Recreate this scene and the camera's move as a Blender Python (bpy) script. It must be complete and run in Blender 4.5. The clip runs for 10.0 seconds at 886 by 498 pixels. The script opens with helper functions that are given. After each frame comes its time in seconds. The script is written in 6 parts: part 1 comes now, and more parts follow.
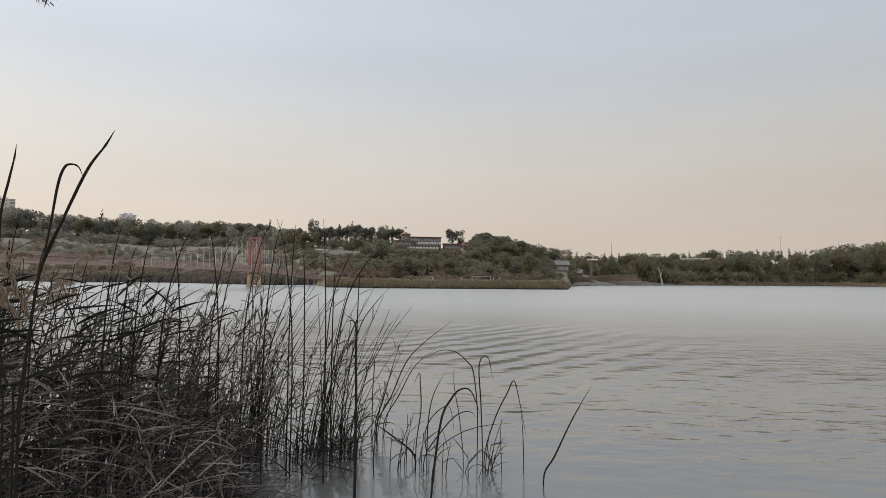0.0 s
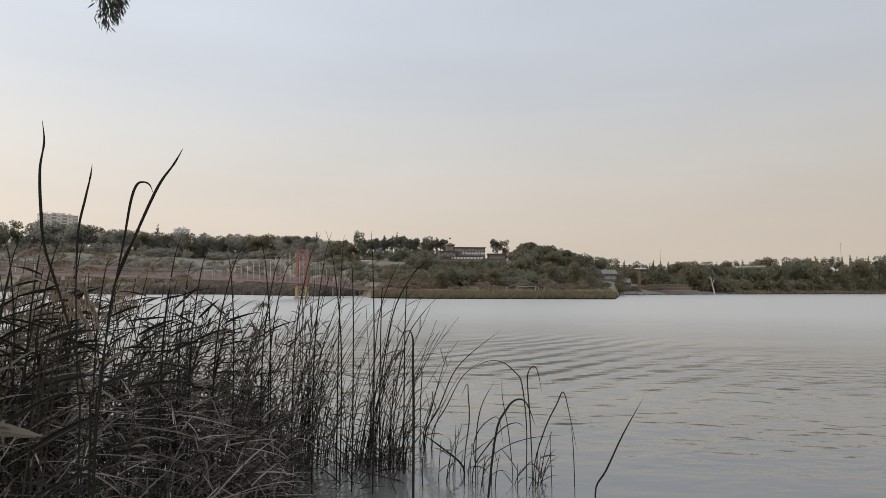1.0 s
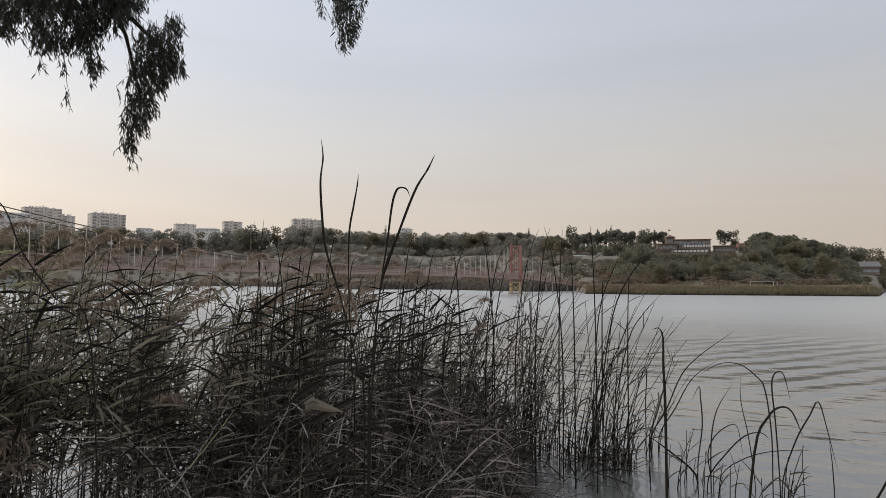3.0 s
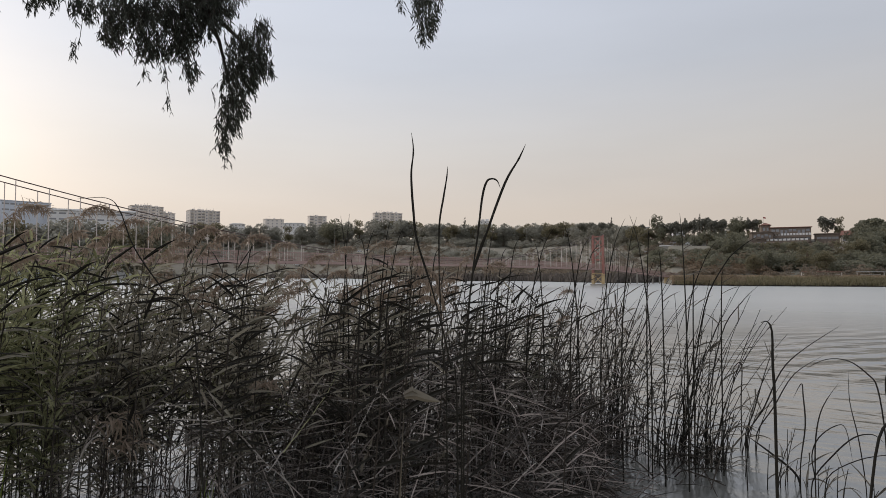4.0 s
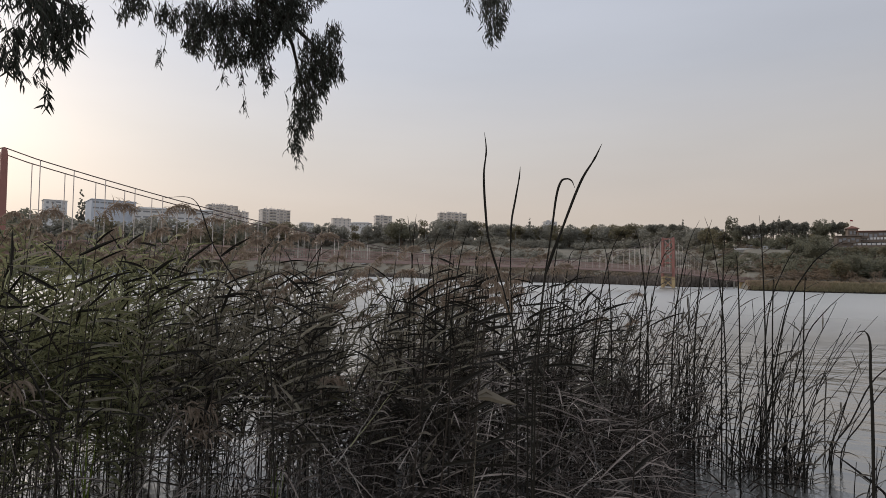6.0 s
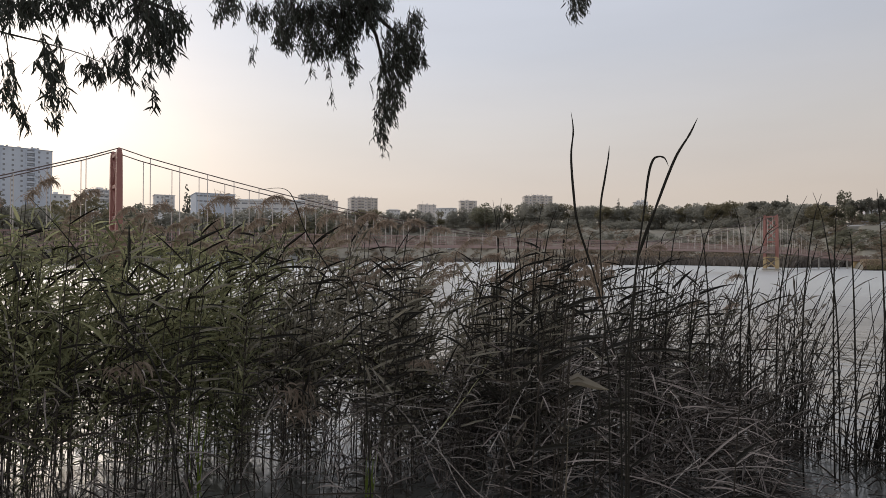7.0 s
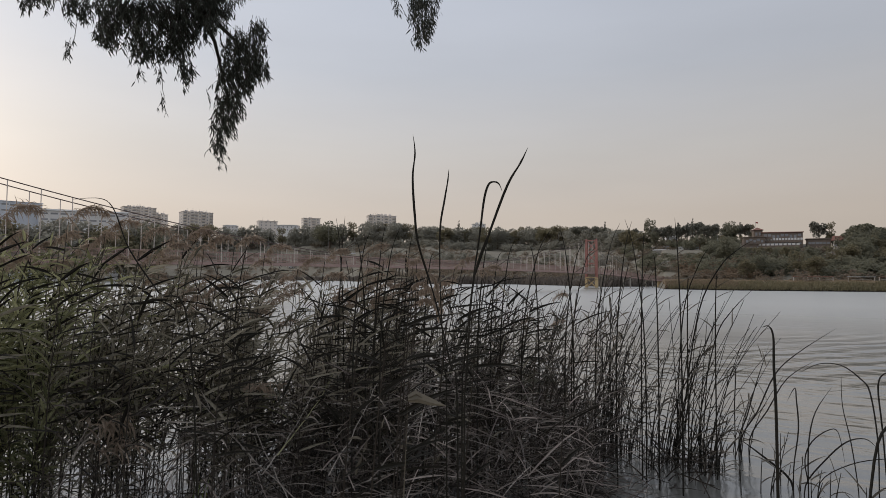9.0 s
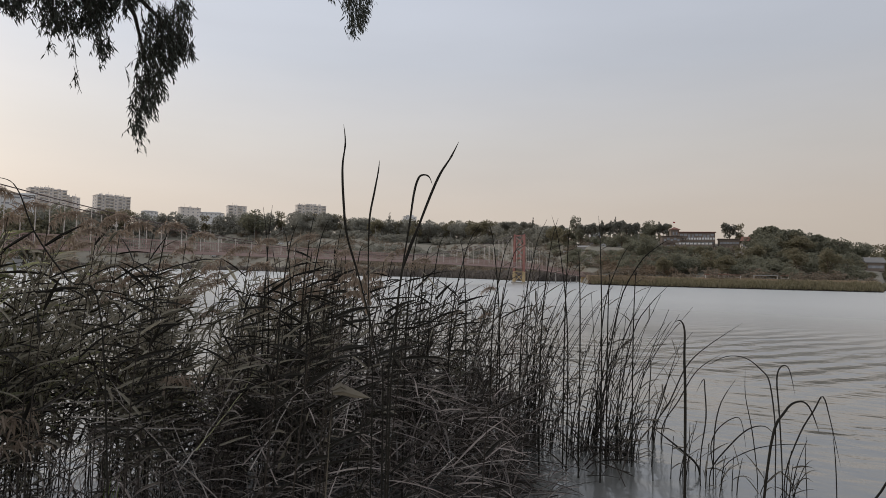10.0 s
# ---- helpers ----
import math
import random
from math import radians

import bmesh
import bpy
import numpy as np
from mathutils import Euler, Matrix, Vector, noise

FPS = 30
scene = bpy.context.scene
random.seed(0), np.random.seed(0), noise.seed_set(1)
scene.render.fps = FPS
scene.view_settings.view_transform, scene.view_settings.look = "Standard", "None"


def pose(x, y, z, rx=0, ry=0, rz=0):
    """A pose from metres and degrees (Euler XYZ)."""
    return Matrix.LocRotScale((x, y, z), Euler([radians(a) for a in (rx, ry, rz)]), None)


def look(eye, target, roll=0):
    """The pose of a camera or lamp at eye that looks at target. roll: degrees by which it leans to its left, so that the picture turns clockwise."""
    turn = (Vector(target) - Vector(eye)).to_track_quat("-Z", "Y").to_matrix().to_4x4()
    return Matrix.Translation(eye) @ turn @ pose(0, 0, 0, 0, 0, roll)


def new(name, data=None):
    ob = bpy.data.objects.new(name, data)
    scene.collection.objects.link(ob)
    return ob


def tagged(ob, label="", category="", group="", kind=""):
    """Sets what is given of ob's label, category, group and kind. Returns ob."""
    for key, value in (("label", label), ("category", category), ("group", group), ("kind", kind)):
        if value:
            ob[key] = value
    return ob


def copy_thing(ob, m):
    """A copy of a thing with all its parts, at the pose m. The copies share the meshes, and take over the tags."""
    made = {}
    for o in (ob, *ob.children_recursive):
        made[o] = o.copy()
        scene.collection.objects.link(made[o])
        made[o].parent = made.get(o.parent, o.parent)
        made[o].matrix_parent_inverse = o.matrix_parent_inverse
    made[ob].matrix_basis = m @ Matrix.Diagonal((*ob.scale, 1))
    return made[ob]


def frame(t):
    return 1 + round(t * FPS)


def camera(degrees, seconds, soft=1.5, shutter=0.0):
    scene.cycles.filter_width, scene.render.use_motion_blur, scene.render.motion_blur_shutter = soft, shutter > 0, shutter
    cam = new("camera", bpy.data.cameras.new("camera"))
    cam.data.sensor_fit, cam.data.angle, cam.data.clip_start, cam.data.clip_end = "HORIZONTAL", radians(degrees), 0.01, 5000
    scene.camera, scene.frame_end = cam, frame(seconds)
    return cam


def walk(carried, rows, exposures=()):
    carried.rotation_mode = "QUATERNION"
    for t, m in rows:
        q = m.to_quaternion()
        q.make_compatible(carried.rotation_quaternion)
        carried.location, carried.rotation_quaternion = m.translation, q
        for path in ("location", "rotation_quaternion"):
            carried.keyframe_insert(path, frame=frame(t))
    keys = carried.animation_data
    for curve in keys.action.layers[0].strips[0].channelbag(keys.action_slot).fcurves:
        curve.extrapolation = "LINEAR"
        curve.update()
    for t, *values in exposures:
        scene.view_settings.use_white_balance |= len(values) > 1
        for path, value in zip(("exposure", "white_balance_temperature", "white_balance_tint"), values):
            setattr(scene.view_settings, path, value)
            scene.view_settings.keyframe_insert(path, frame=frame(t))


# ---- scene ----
# ======== camera and walk ========
cam = camera(71.75, 10.0, soft=0.75)
EYE = 2.6                                   # eye height above the lake
LEFT = (-0.94, -0.342)                      # the way the carrier drifts, sideways along the bank

# seconds, heading (degrees right of +y), pitch, roll, sideways drift in metres
PATH = [
    (0.0, -0.00, 2.72, 0.59, 0.000), (0.5, -1.42, 3.08, 0.63, 0.010), (1.0, -4.15, 3.66, 0.21, 0.032),
    (1.5, -8.25, 4.02, -0.22, 0.055), (2.0, -13.68, 3.93, -0.13, 0.076), (2.5, -19.02, 4.25, -0.77, 0.097),
    (2.7, -21.07, 3.75, -0.37, 0.105), (4.0, -31.24, 2.38, -0.05, 0.150), (4.5, -34.60, 2.29, -0.32, 0.160),
    (5.0, -36.09, 2.62, 0.46, 0.166), (5.2, -35.04, 2.87, 0.77, 0.168), (6.3, -40.24, 1.62, 0.55, 0.175),
    (6.5, -42.95, 0.94, 0.08, 0.176), (7.0, -45.20, 0.86, -0.03, 0.178), (7.5, -44.09, 1.76, 0.37, 0.177),
    (8.0, -42.16, 2.38, -0.22, 0.176), (8.5, -37.04, 2.58, 0.47, 0.174), (9.0, -30.66, 2.65, 0.25, 0.172),
    (9.5, -26.51, 2.14, 1.31, 0.170), (10.0, -24.14, 2.04, 1.22, 0.168),
]


def heading(az, el=0.0):
    a, e = radians(az), radians(el)
    return Vector((math.sin(a) * math.cos(e), math.cos(a) * math.cos(e), math.sin(e)))


def row(t, az, pitch, roll, drift):
    eye = Vector((LEFT[0] * drift, LEFT[1] * drift, EYE))
    return t, look(eye, eye + heading(az, pitch), roll)


EXPOSURE = [(0.0, 0.30, 6600, 10), (1.0, 0.30, 6600, 10), (1.5, 0.28, 6600, 10), (2.5, 0.18, 6580, 11), (4.0, 0.12, 6500, 12), (4.5, 0.02, 6500, 13), (5.0, -0.16, 6480, 13), (5.2, -0.17, 6480, 13),
            (6.3, 0.0, 6500, 13), (6.5, 0.0, 6500, 13), (7.0, 0.06, 6500, 13), (7.5, -0.22, 6480, 13), (8.0, -0.22, 6480, 13), (8.5, -0.16, 6480, 13), (9.0, -0.09, 6500, 12), (9.5, 0.07, 6500, 12), (10.0, 0.06, 6500, 12)]
walk(cam, [row(*r) for r in PATH], EXPOSURE)

# ======== world, sun, exposure ========
SUN_AZ, SUN_EL = -82.0, 13.0
world = bpy.data.worlds.new("dusk_sky")
scene.world = world
world.use_nodes = True
wn, wl = world.node_tree.nodes, world.node_tree.links
wn.clear()
w_out = wn.new("ShaderNodeOutputWorld")
w_bg = wn.new("ShaderNodeBackground")
w_sky = wn.new("ShaderNodeTexSky")
w_sky.sky_type = "NISHITA"
w_sky.sun_disc = False
w_sky.sun_elevation = radians(SUN_EL)
w_sky.sun_rotation = radians(SUN_AZ)
w_sky.air_density, w_sky.dust_density, w_sky.ozone_density = 1.0, 7.0, 1.2
w_bg.inputs["Strength"].default_value = 0.12
# thin high haze evens the clear sky out: part of it is a veil whose tint goes from cream at the horizon to blue-grey above
w_tc = wn.new("ShaderNodeTexCoord")
w_sep = wn.new("ShaderNodeSeparateXYZ")
w_ramp = wn.new("ShaderNodeValToRGB")
w_mul = wn.new("ShaderNodeMath")
w_mul.operation = "MULTIPLY"
w_mul.inputs[1].default_value = 1.0
wl.new(w_tc.outputs["Generated"], w_sep.inputs[0])
wl.new(w_sep.outputs["Z"], w_mul.inputs[0])
wl.new(w_mul.outputs[0], w_ramp.inputs[0])
els = w_ramp.color_ramp.elements
els[0].position, els[0].color = 0.0, (5.25, 4.6, 3.85, 1)
els[1].position, els[1].color = 1.0, (7.6, 7.9, 8.4, 1)
for p, c in ((0.10, (5.3, 4.75, 4.15, 1)), (0.2, (5.1, 4.98, 4.78, 1)), (0.32, (4.65, 4.95, 5.4, 1)), (0.5, (4.7, 5.15, 5.95, 1))):
    e = els.new(p)
    e.color = c
w_mix = wn.new("ShaderNodeMix")
w_mix.data_type = "RGBA"
w_mix.inputs[0].default_value = 0.935
w_hs = wn.new("ShaderNodeHueSaturation")
w_hs.inputs["Saturation"].default_value = 0.65
wl.new(w_sky.outputs[0], w_hs.inputs["Color"])
wl.new(w_hs.outputs[0], w_mix.inputs[6])
w_dot = wn.new("ShaderNodeVectorMath")
w_dot.operation = "DOT_PRODUCT"
w_dot.inputs[1].default_value = heading(SUN_AZ)
wl.new(w_tc.outputs["Generated"], w_dot.inputs[0])
w_half = wn.new("ShaderNodeMapRange")
for k, v in enumerate((-1.0, 1.0, 0.0, 1.0)):
    w_half.inputs[k + 1].default_value = v
wl.new(w_dot.outputs["Value"], w_half.inputs[0])
w_sq = wn.new("ShaderNodeMath")
w_sq.operation = "POWER"
w_sq.inputs[1].default_value = 2.0
wl.new(w_half.outputs[0], w_sq.inputs[0])
w_fac = wn.new("ShaderNodeMath")
w_fac.operation = "MULTIPLY_ADD"
w_fac.inputs[1].default_value = 0.42
w_fac.inputs[2].default_value = 0.745
wl.new(w_sq.outputs[0], w_fac.inputs[0])
w_str = wn.new("ShaderNodeMapping")
w_str.inputs["Scale"].default_value = (1.0, 1.0, 5.0)
w_noise = wn.new("ShaderNodeTexNoise")
w_noise.inputs["Scale"].default_value = 2.2
w_noise.inputs["Detail"].default_value = 5
w_thin = wn.new("ShaderNodeMapRange")
for k, v in enumerate((0.3, 0.7, 0.965, 1.035)):
    w_thin.inputs[k + 1].default_value = v
w_both = wn.new("ShaderNodeMath")
w_both.operation = "MULTIPLY"
wl.new(w_tc.outputs["Generated"], w_str.inputs[0])
wl.new(w_str.outputs[0], w_noise.inputs[0])
wl.new(w_noise.outputs[0], w_thin.inputs[0])
wl.new(w_fac.outputs[0], w_both.inputs[0])
wl.new(w_thin.outputs[0], w_both.inputs[1])
w_veil = wn.new("ShaderNodeVectorMath")
w_veil.operation = "SCALE"
wl.new(w_ramp.outputs[0], w_veil.inputs[0])
wl.new(w_both.outputs[0], w_veil.inputs["Scale"])
wl.new(w_veil.outputs[0], w_mix.inputs[7])
wl.new(w_mix.outputs[2], w_bg.inputs["Color"])
wl.new(w_bg.outputs[0], w_out.inputs["Surface"])

sun = new("sun", bpy.data.lights.new("sun", "SUN"))
sun.data.energy = 0.7
sun.data.angle = radians(40)
sun.data.color = (1.0, 0.86, 0.68)
sun.matrix_world = look(heading(SUN_AZ - 12, SUN_EL + 12) * 50, (0, 0, 0))
scene.view_settings.exposure = 0.0

# ======== materials ========


def mat(name, base, other=None, scale=1.0, rough=0.8, bump=0.0, metal=0.0, fine=8.0, spread=0.5, per_island=0.0, per_object=0.0, stretch=None, skew=0.0):
    """Two-scale procedural surface: base and other colours mixed by broad and fine noise, with relief."""
    m = bpy.data.materials.new(name)
    m.use_nodes = True
    n, l = m.node_tree.nodes, m.node_tree.links
    b = n["Principled BSDF"]
    b.inputs["Roughness"].default_value = rough
    b.inputs["Metallic"].default_value = metal
    other = other or tuple(c * 0.6 for c in base)
    tc = n.new("ShaderNodeTexCoord")
    mp = n.new("ShaderNodeMapping")
    if stretch:
        mp.inputs["Scale"].default_value = stretch
    l.new(tc.outputs["Object"], mp.inputs[0])
    n1 = n.new("ShaderNodeTexNoise")
    n1.inputs["Scale"].default_value = scale
    n1.inputs["Detail"].default_value = 4
    n2 = n.new("ShaderNodeTexNoise")
    n2.inputs["Scale"].default_value = scale * fine
    n2.inputs["Detail"].default_value = 6
    l.new(mp.outputs[0], n1.inputs[0])
    l.new(mp.outputs[0], n2.inputs[0])
    add = n.new("ShaderNodeMath")
    add.operation = "MULTIPLY_ADD"
    add.inputs[1].default_value = 0.45
    l.new(n2.outputs[0], add.inputs[0])
    l.new(n1.outputs[0], add.inputs[2])
    fac = add.outputs[0]
    for kind, amount in (("Random Per Island", per_island), ("Random", per_object)):
        if amount:
            g = n.new("ShaderNodeNewGeometry" if kind != "Random" else "ShaderNodeObjectInfo")
            s = n.new("ShaderNodeMath")
            s.operation = "MULTIPLY_ADD"
            s.inputs[1].default_value = amount
            l.new(g.outputs[kind], s.inputs[0])
            l.new(fac, s.inputs[2])
            fac = s.outputs[0]
    mr = n.new("ShaderNodeMapRange")
    mid = 0.72 + per_island / 2 + per_object / 2 + skew
    mr.inputs[1].default_value = mid - spread
    mr.inputs[2].default_value = mid + spread
    l.new(fac, mr.inputs[0])
    mx = n.new("ShaderNodeMix")
    mx.data_type = "RGBA"
    mx.inputs[6].default_value = (*base, 1)
    mx.inputs[7].default_value = (*other, 1)
    l.new(mr.outputs[0], mx.inputs[0])
    l.new(mx.outputs[2], b.inputs["Base Color"])
    if bump:
        bp = n.new("ShaderNodeBump")
        bp.inputs["Strength"].default_value = bump
        bp.inputs["Distance"].default_value = 0.4 / (scale * fine)
        l.new(n2.outputs[0], bp.inputs["Height"])
        l.new(bp.outputs[0], b.inputs["Normal"])
    return m


def leaf_mat(name, base, other, per_island=0.6, through_light=0.38, rough=0.55, scale=0.6, skew=0.0):
    """Foliage: varies leaf by leaf, lets some light through."""
    m = mat(name, base, other, scale=scale, rough=rough, per_island=per_island, spread=0.45, skew=skew)
    n, l = m.node_tree.nodes, m.node_tree.links
    b = n["Principled BSDF"]
    t = n.new("ShaderNodeBsdfTranslucent")
    mix = n.new("ShaderNodeMixShader")
    mix.inputs[0].default_value = through_light
    l.new(b.inputs["Base Color"].links[0].from_socket, t.inputs["Color"])
    l.new(b.outputs[0], mix.inputs[1])
    l.new(t.outputs[0], mix.inputs[2])
    l.new(mix.outputs[0], n["Material Output"].inputs["Surface"])
    return m


def water_mat():
    """Lake water: silty, calm by the reeds and ruffled by the wind farther out, in patches."""
    m = bpy.data.materials.new("lake_water")
    m.use_nodes = True
    n, l = m.node_tree.nodes, m.node_tree.links
    b = n["Principled BSDF"]
    b.inputs["Base Color"].default_value = (0.124, 0.124, 0.115, 1)
    b.inputs["IOR"].default_value = 2.45
    tc = n.new("ShaderNodeTexCoord")

    def math_node(op, a, c, d=None):
        s = n.new("ShaderNodeMath")
        s.operation = op
        for k, v in enumerate((a, c, d)):
            if v is None:
                continue
            if isinstance(v, (int, float)):
                s.inputs[k].default_value = v
            else:
                l.new(v, s.inputs[k])
        return s.outputs[0]

    def waves(scale, detail, rot, stretch):
        mp = n.new("ShaderNodeMapping")
        mp.inputs["Rotation"].default_value = (0, 0, radians(rot))
        mp.inputs["Scale"].default_value = stretch
        t = n.new("ShaderNodeTexNoise")
        t.inputs["Scale"].default_value = scale
        t.inputs["Detail"].default_value = detail
        t.inputs["Distortion"].default_value = 0.15
        l.new(tc.outputs["Object"], mp.inputs[0])
        l.new(mp.outputs[0], t.inputs[0])
        return t.outputs[0]

    def ranged(v, a, c, lo, hi):
        r = n.new("ShaderNodeMapRange")
        r.interpolation_type = "SMOOTHSTEP"
        for k, x in enumerate((a, c, lo, hi)):
            r.inputs[k + 1].default_value = x
        l.new(v, r.inputs[0])
        return r.outputs[0]

    # distance from the bank decides how ruffled the water is
    ln = n.new("ShaderNodeVectorMath")
    ln.operation = "LENGTH"
    l.new(tc.outputs["Object"], ln.inputs[0])
    l.new(ranged(ln.outputs["Value"], 10.0, 55.0, 0.11, 0.28), b.inputs["Roughness"])
    patch = ranged(waves(0.045, 2, 10, (0.7, 1.6, 1)), 0.40, 0.62, 0.45, 1.5)
    ripple = math_node("MULTIPLY", math_node("MULTIPLY_ADD", waves(3.0, 3, 4, (0.9, 1.7, 1)), 0.25, waves(0.9, 2, 12, (0.9, 1.7, 1))), patch)
    chop = math_node("MULTIPLY", waves(0.62, 1, 7, (0.7, 1.25, 1)), patch)
    swell = math_node("MULTIPLY_ADD", waves(0.16, 2, -15, (1, 2.0, 1)), 0.5, math_node("MULTIPLY_ADD", chop, 0.55, math_node("MULTIPLY", ripple, 0.8)))
    # a fading wake crosses the open water ahead
    off = n.new("ShaderNodeVectorMath")
    off.operation = "SUBTRACT"
    off.inputs[1].default_value = (4.5, 25.0, 0.0)
    shrink = n.new("ShaderNodeVectorMath")
    shrink.operation = "MULTIPLY"
    shrink.inputs[1].default_value = (1 / 8.5, 1 / 15.0, 0.0)
    reach = n.new("ShaderNodeVectorMath")
    reach.operation = "LENGTH"
    l.new(tc.outputs["Object"], off.inputs[0])
    l.new(off.outputs[0], shrink.inputs[0])
    l.new(shrink.outputs[0], reach.inputs[0])
    turned = n.new("ShaderNodeMapping")
    turned.inputs["Rotation"].default_value = (0, 0, radians(37))
    wake = n.new("ShaderNodeTexWave")
    wake.inputs["Scale"].default_value = 0.24
    wake.inputs["Distortion"].default_value = 5.0
    wake.inputs["Detail"].default_value = 2.0
    wake.inputs["Detail Scale"].default_value = 0.9
    l.new(tc.outputs["Object"], turned.inputs[0])
    l.new(turned.outputs[0], wake.inputs[0])
    swell = math_node("MULTIPLY_ADD", math_node("MULTIPLY", wake.outputs["Fac"], ranged(reach.outputs["Value"], 0.3, 1.0, 1.0, 0.0)), 0.85, swell)
    bp = n.new("ShaderNodeBump")
    bp.inputs["Strength"].default_value = 1.0
    bp.inputs["Distance"].default_value = 0.075
    l.new(swell, bp.inputs["Height"])
    l.new(bp.outputs[0], b.inputs["Normal"])
    # wind-ruffled water far out is a bright broken mirror of the sky
    gloss = n.new("ShaderNodeBsdfGlossy")
    gloss.distribution = "MULTI_GGX"
    gloss.inputs["Color"].default_value = (0.95, 0.96, 0.94, 1)
    gloss.inputs["Roughness"].default_value = 0.32
    l.new(bp.outputs[0], gloss.inputs["Normal"])
    mix = n.new("ShaderNodeMixShader")
    l.new(ranged(ln.outputs["Value"], 10.0, 75.0, 0.05, 0.54), mix.inputs[0])
    l.new(b.outputs[0], mix.inputs[1])
    l.new(gloss.outputs[0], mix.inputs[2])
    l.new(mix.outputs[0], n["Material Output"].inputs["Surface"])
    return m


WATER = water_mat()
EARTH = mat("hillside_dry_grass", (0.245, 0.215, 0.17), (0.16, 0.155, 0.12), scale=0.03, fine=22, rough=0.95, bump=0.4, spread=0.3)
REDPAINT = mat("red_bridge_paint", (0.37, 0.16, 0.13), (0.27, 0.125, 0.105), scale=0.8, rough=0.55, bump=0.1)
REDRAIL = mat("faded_red_rail_paint", (0.42, 0.295, 0.265), (0.30, 0.21, 0.19), scale=1.2, rough=0.6)
OCHRE = mat("ochre_pier_paint", (0.55, 0.42, 0.23), (0.40, 0.30, 0.17), scale=1.0, rough=0.7, bump=0.1)
CABLE = mat("dark_cable_steel", (0.13, 0.085, 0.075), (0.08, 0.06, 0.055), scale=2, rough=0.5, metal=0.3)
HANGER = mat("pale_hanger_paint", (0.68, 0.61, 0.56), (0.55, 0.48, 0.44), scale=2, rough=0.5)
DECK = mat("deck_boards", (0.20, 0.12, 0.10), (0.11, 0.075, 0.065), scale=0.7, rough=0.85, bump=0.2)
CONCRETE = mat("weathered_concrete", (0.42, 0.40, 0.36), (0.27, 0.255, 0.23), scale=0.6, rough=0.9, bump=0.2)
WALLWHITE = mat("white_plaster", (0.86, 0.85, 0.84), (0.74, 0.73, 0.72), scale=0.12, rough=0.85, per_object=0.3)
WALLBLUE = mat("pale_blue_grey_plaster", (0.72, 0.77, 0.84), (0.62, 0.66, 0.73), scale=0.12, rough=0.85)
WALLCREAM = mat("cream_plaster", (0.86, 0.80, 0.75), (0.72, 0.67, 0.62), scale=0.12, rough=0.85, per_object=0.3)
ROOFTILE = mat("red_brown_roof_tile", (0.27, 0.12, 0.085), (0.17, 0.085, 0.065), scale=0.7, rough=0.85, bump=0.3)
ROOFGREY = mat("grey_sheet_roof", (0.40, 0.40, 0.39), (0.28, 0.28, 0.27), scale=0.5, rough=0.6)
WALLBROWN = mat("brown_stone_plaster", (0.25, 0.205, 0.17), (0.17, 0.135, 0.11), scale=0.3, rough=0.9, bump=0.1)
ROOFDARK = mat("dark_grey_sheet_roof", (0.24, 0.23, 0.215), (0.17, 0.16, 0.15), scale=0.5, rough=0.7)
# shade along the bank below the bridge is put into this colour
SHADED_SHORE = leaf_mat("shaded_shore_growth", (0.125, 0.108, 0.095), (0.21, 0.18, 0.155), through_light=0.3, scale=0.08)
DRY_SHORE = leaf_mat("brown_shore_reed", (0.25, 0.20, 0.125), (0.36, 0.285, 0.175), through_light=0.3, scale=0.08)
# glass paled in its base colour, as distance haze would do
GLASS = mat("haze_paled_window_glass", (0.24, 0.25, 0.27), (0.36, 0.37, 0.39), scale=0.4, rough=0.12, per_object=0.5)
METAL = mat("galvanised_pole", (0.42, 0.42, 0.41), (0.3, 0.3, 0.29), scale=2, rough=0.45, metal=0.6)
DARKMETAL = mat("dark_pole", (0.06, 0.06, 0.06), (0.1, 0.08, 0.07), scale=2, rough=0.6)
BRICK = mat("brown_pillar_plaster", (0.21, 0.145, 0.12), (0.14, 0.10, 0.08), scale=1.5, rough=0.9, bump=0.3)
BARK = mat("grey_brown_bark", (0.20, 0.155, 0.12), (0.10, 0.075, 0.06), scale=2.5, rough=0.95, bump=0.6, stretch=(1, 1, 0.25))
# darker copy of BARK: the boughs' silhouette against the sky is in the colour
GUM_BARK = mat("silhouette_gum_bark", (0.055, 0.043, 0.035), (0.028, 0.022, 0.019), scale=2.5, rough=0.95, bump=0.6, stretch=(1, 1, 0.25))
DEADWOOD = mat("bleached_dead_wood", (0.62, 0.57, 0.50), (0.42, 0.38, 0.33), scale=3, rough=0.9, bump=0.4, stretch=(1, 1, 0.25))
# far foliage colours are lifted to take in distance haze
PINE_GREEN = leaf_mat("pine_needles", (0.18, 0.18, 0.15), (0.28, 0.27, 0.22), through_light=0.55)
BROAD_GREEN = leaf_mat("broadleaf_foliage", (0.20, 0.205, 0.15), (0.32, 0.305, 0.22), through_light=0.55)
DULL_GREEN = leaf_mat("dull_green_foliage", (0.215, 0.21, 0.13), (0.335, 0.285, 0.19), through_light=0.55)
# paler copy for the farthest woods: haze is put into its colour
HAZE_GREEN = leaf_mat("haze_grey_green_foliage", (0.31, 0.305, 0.265), (0.43, 0.415, 0.35), through_light=0.55)
BROWN_BUSH = leaf_mat("autumn_bush_foliage", (0.235, 0.175, 0.12), (0.34, 0.26, 0.18), through_light=0.5)
BUSH_GREEN = leaf_mat("scrub_foliage", (0.215, 0.20, 0.15), (0.36, 0.275, 0.21), through_light=0.55)
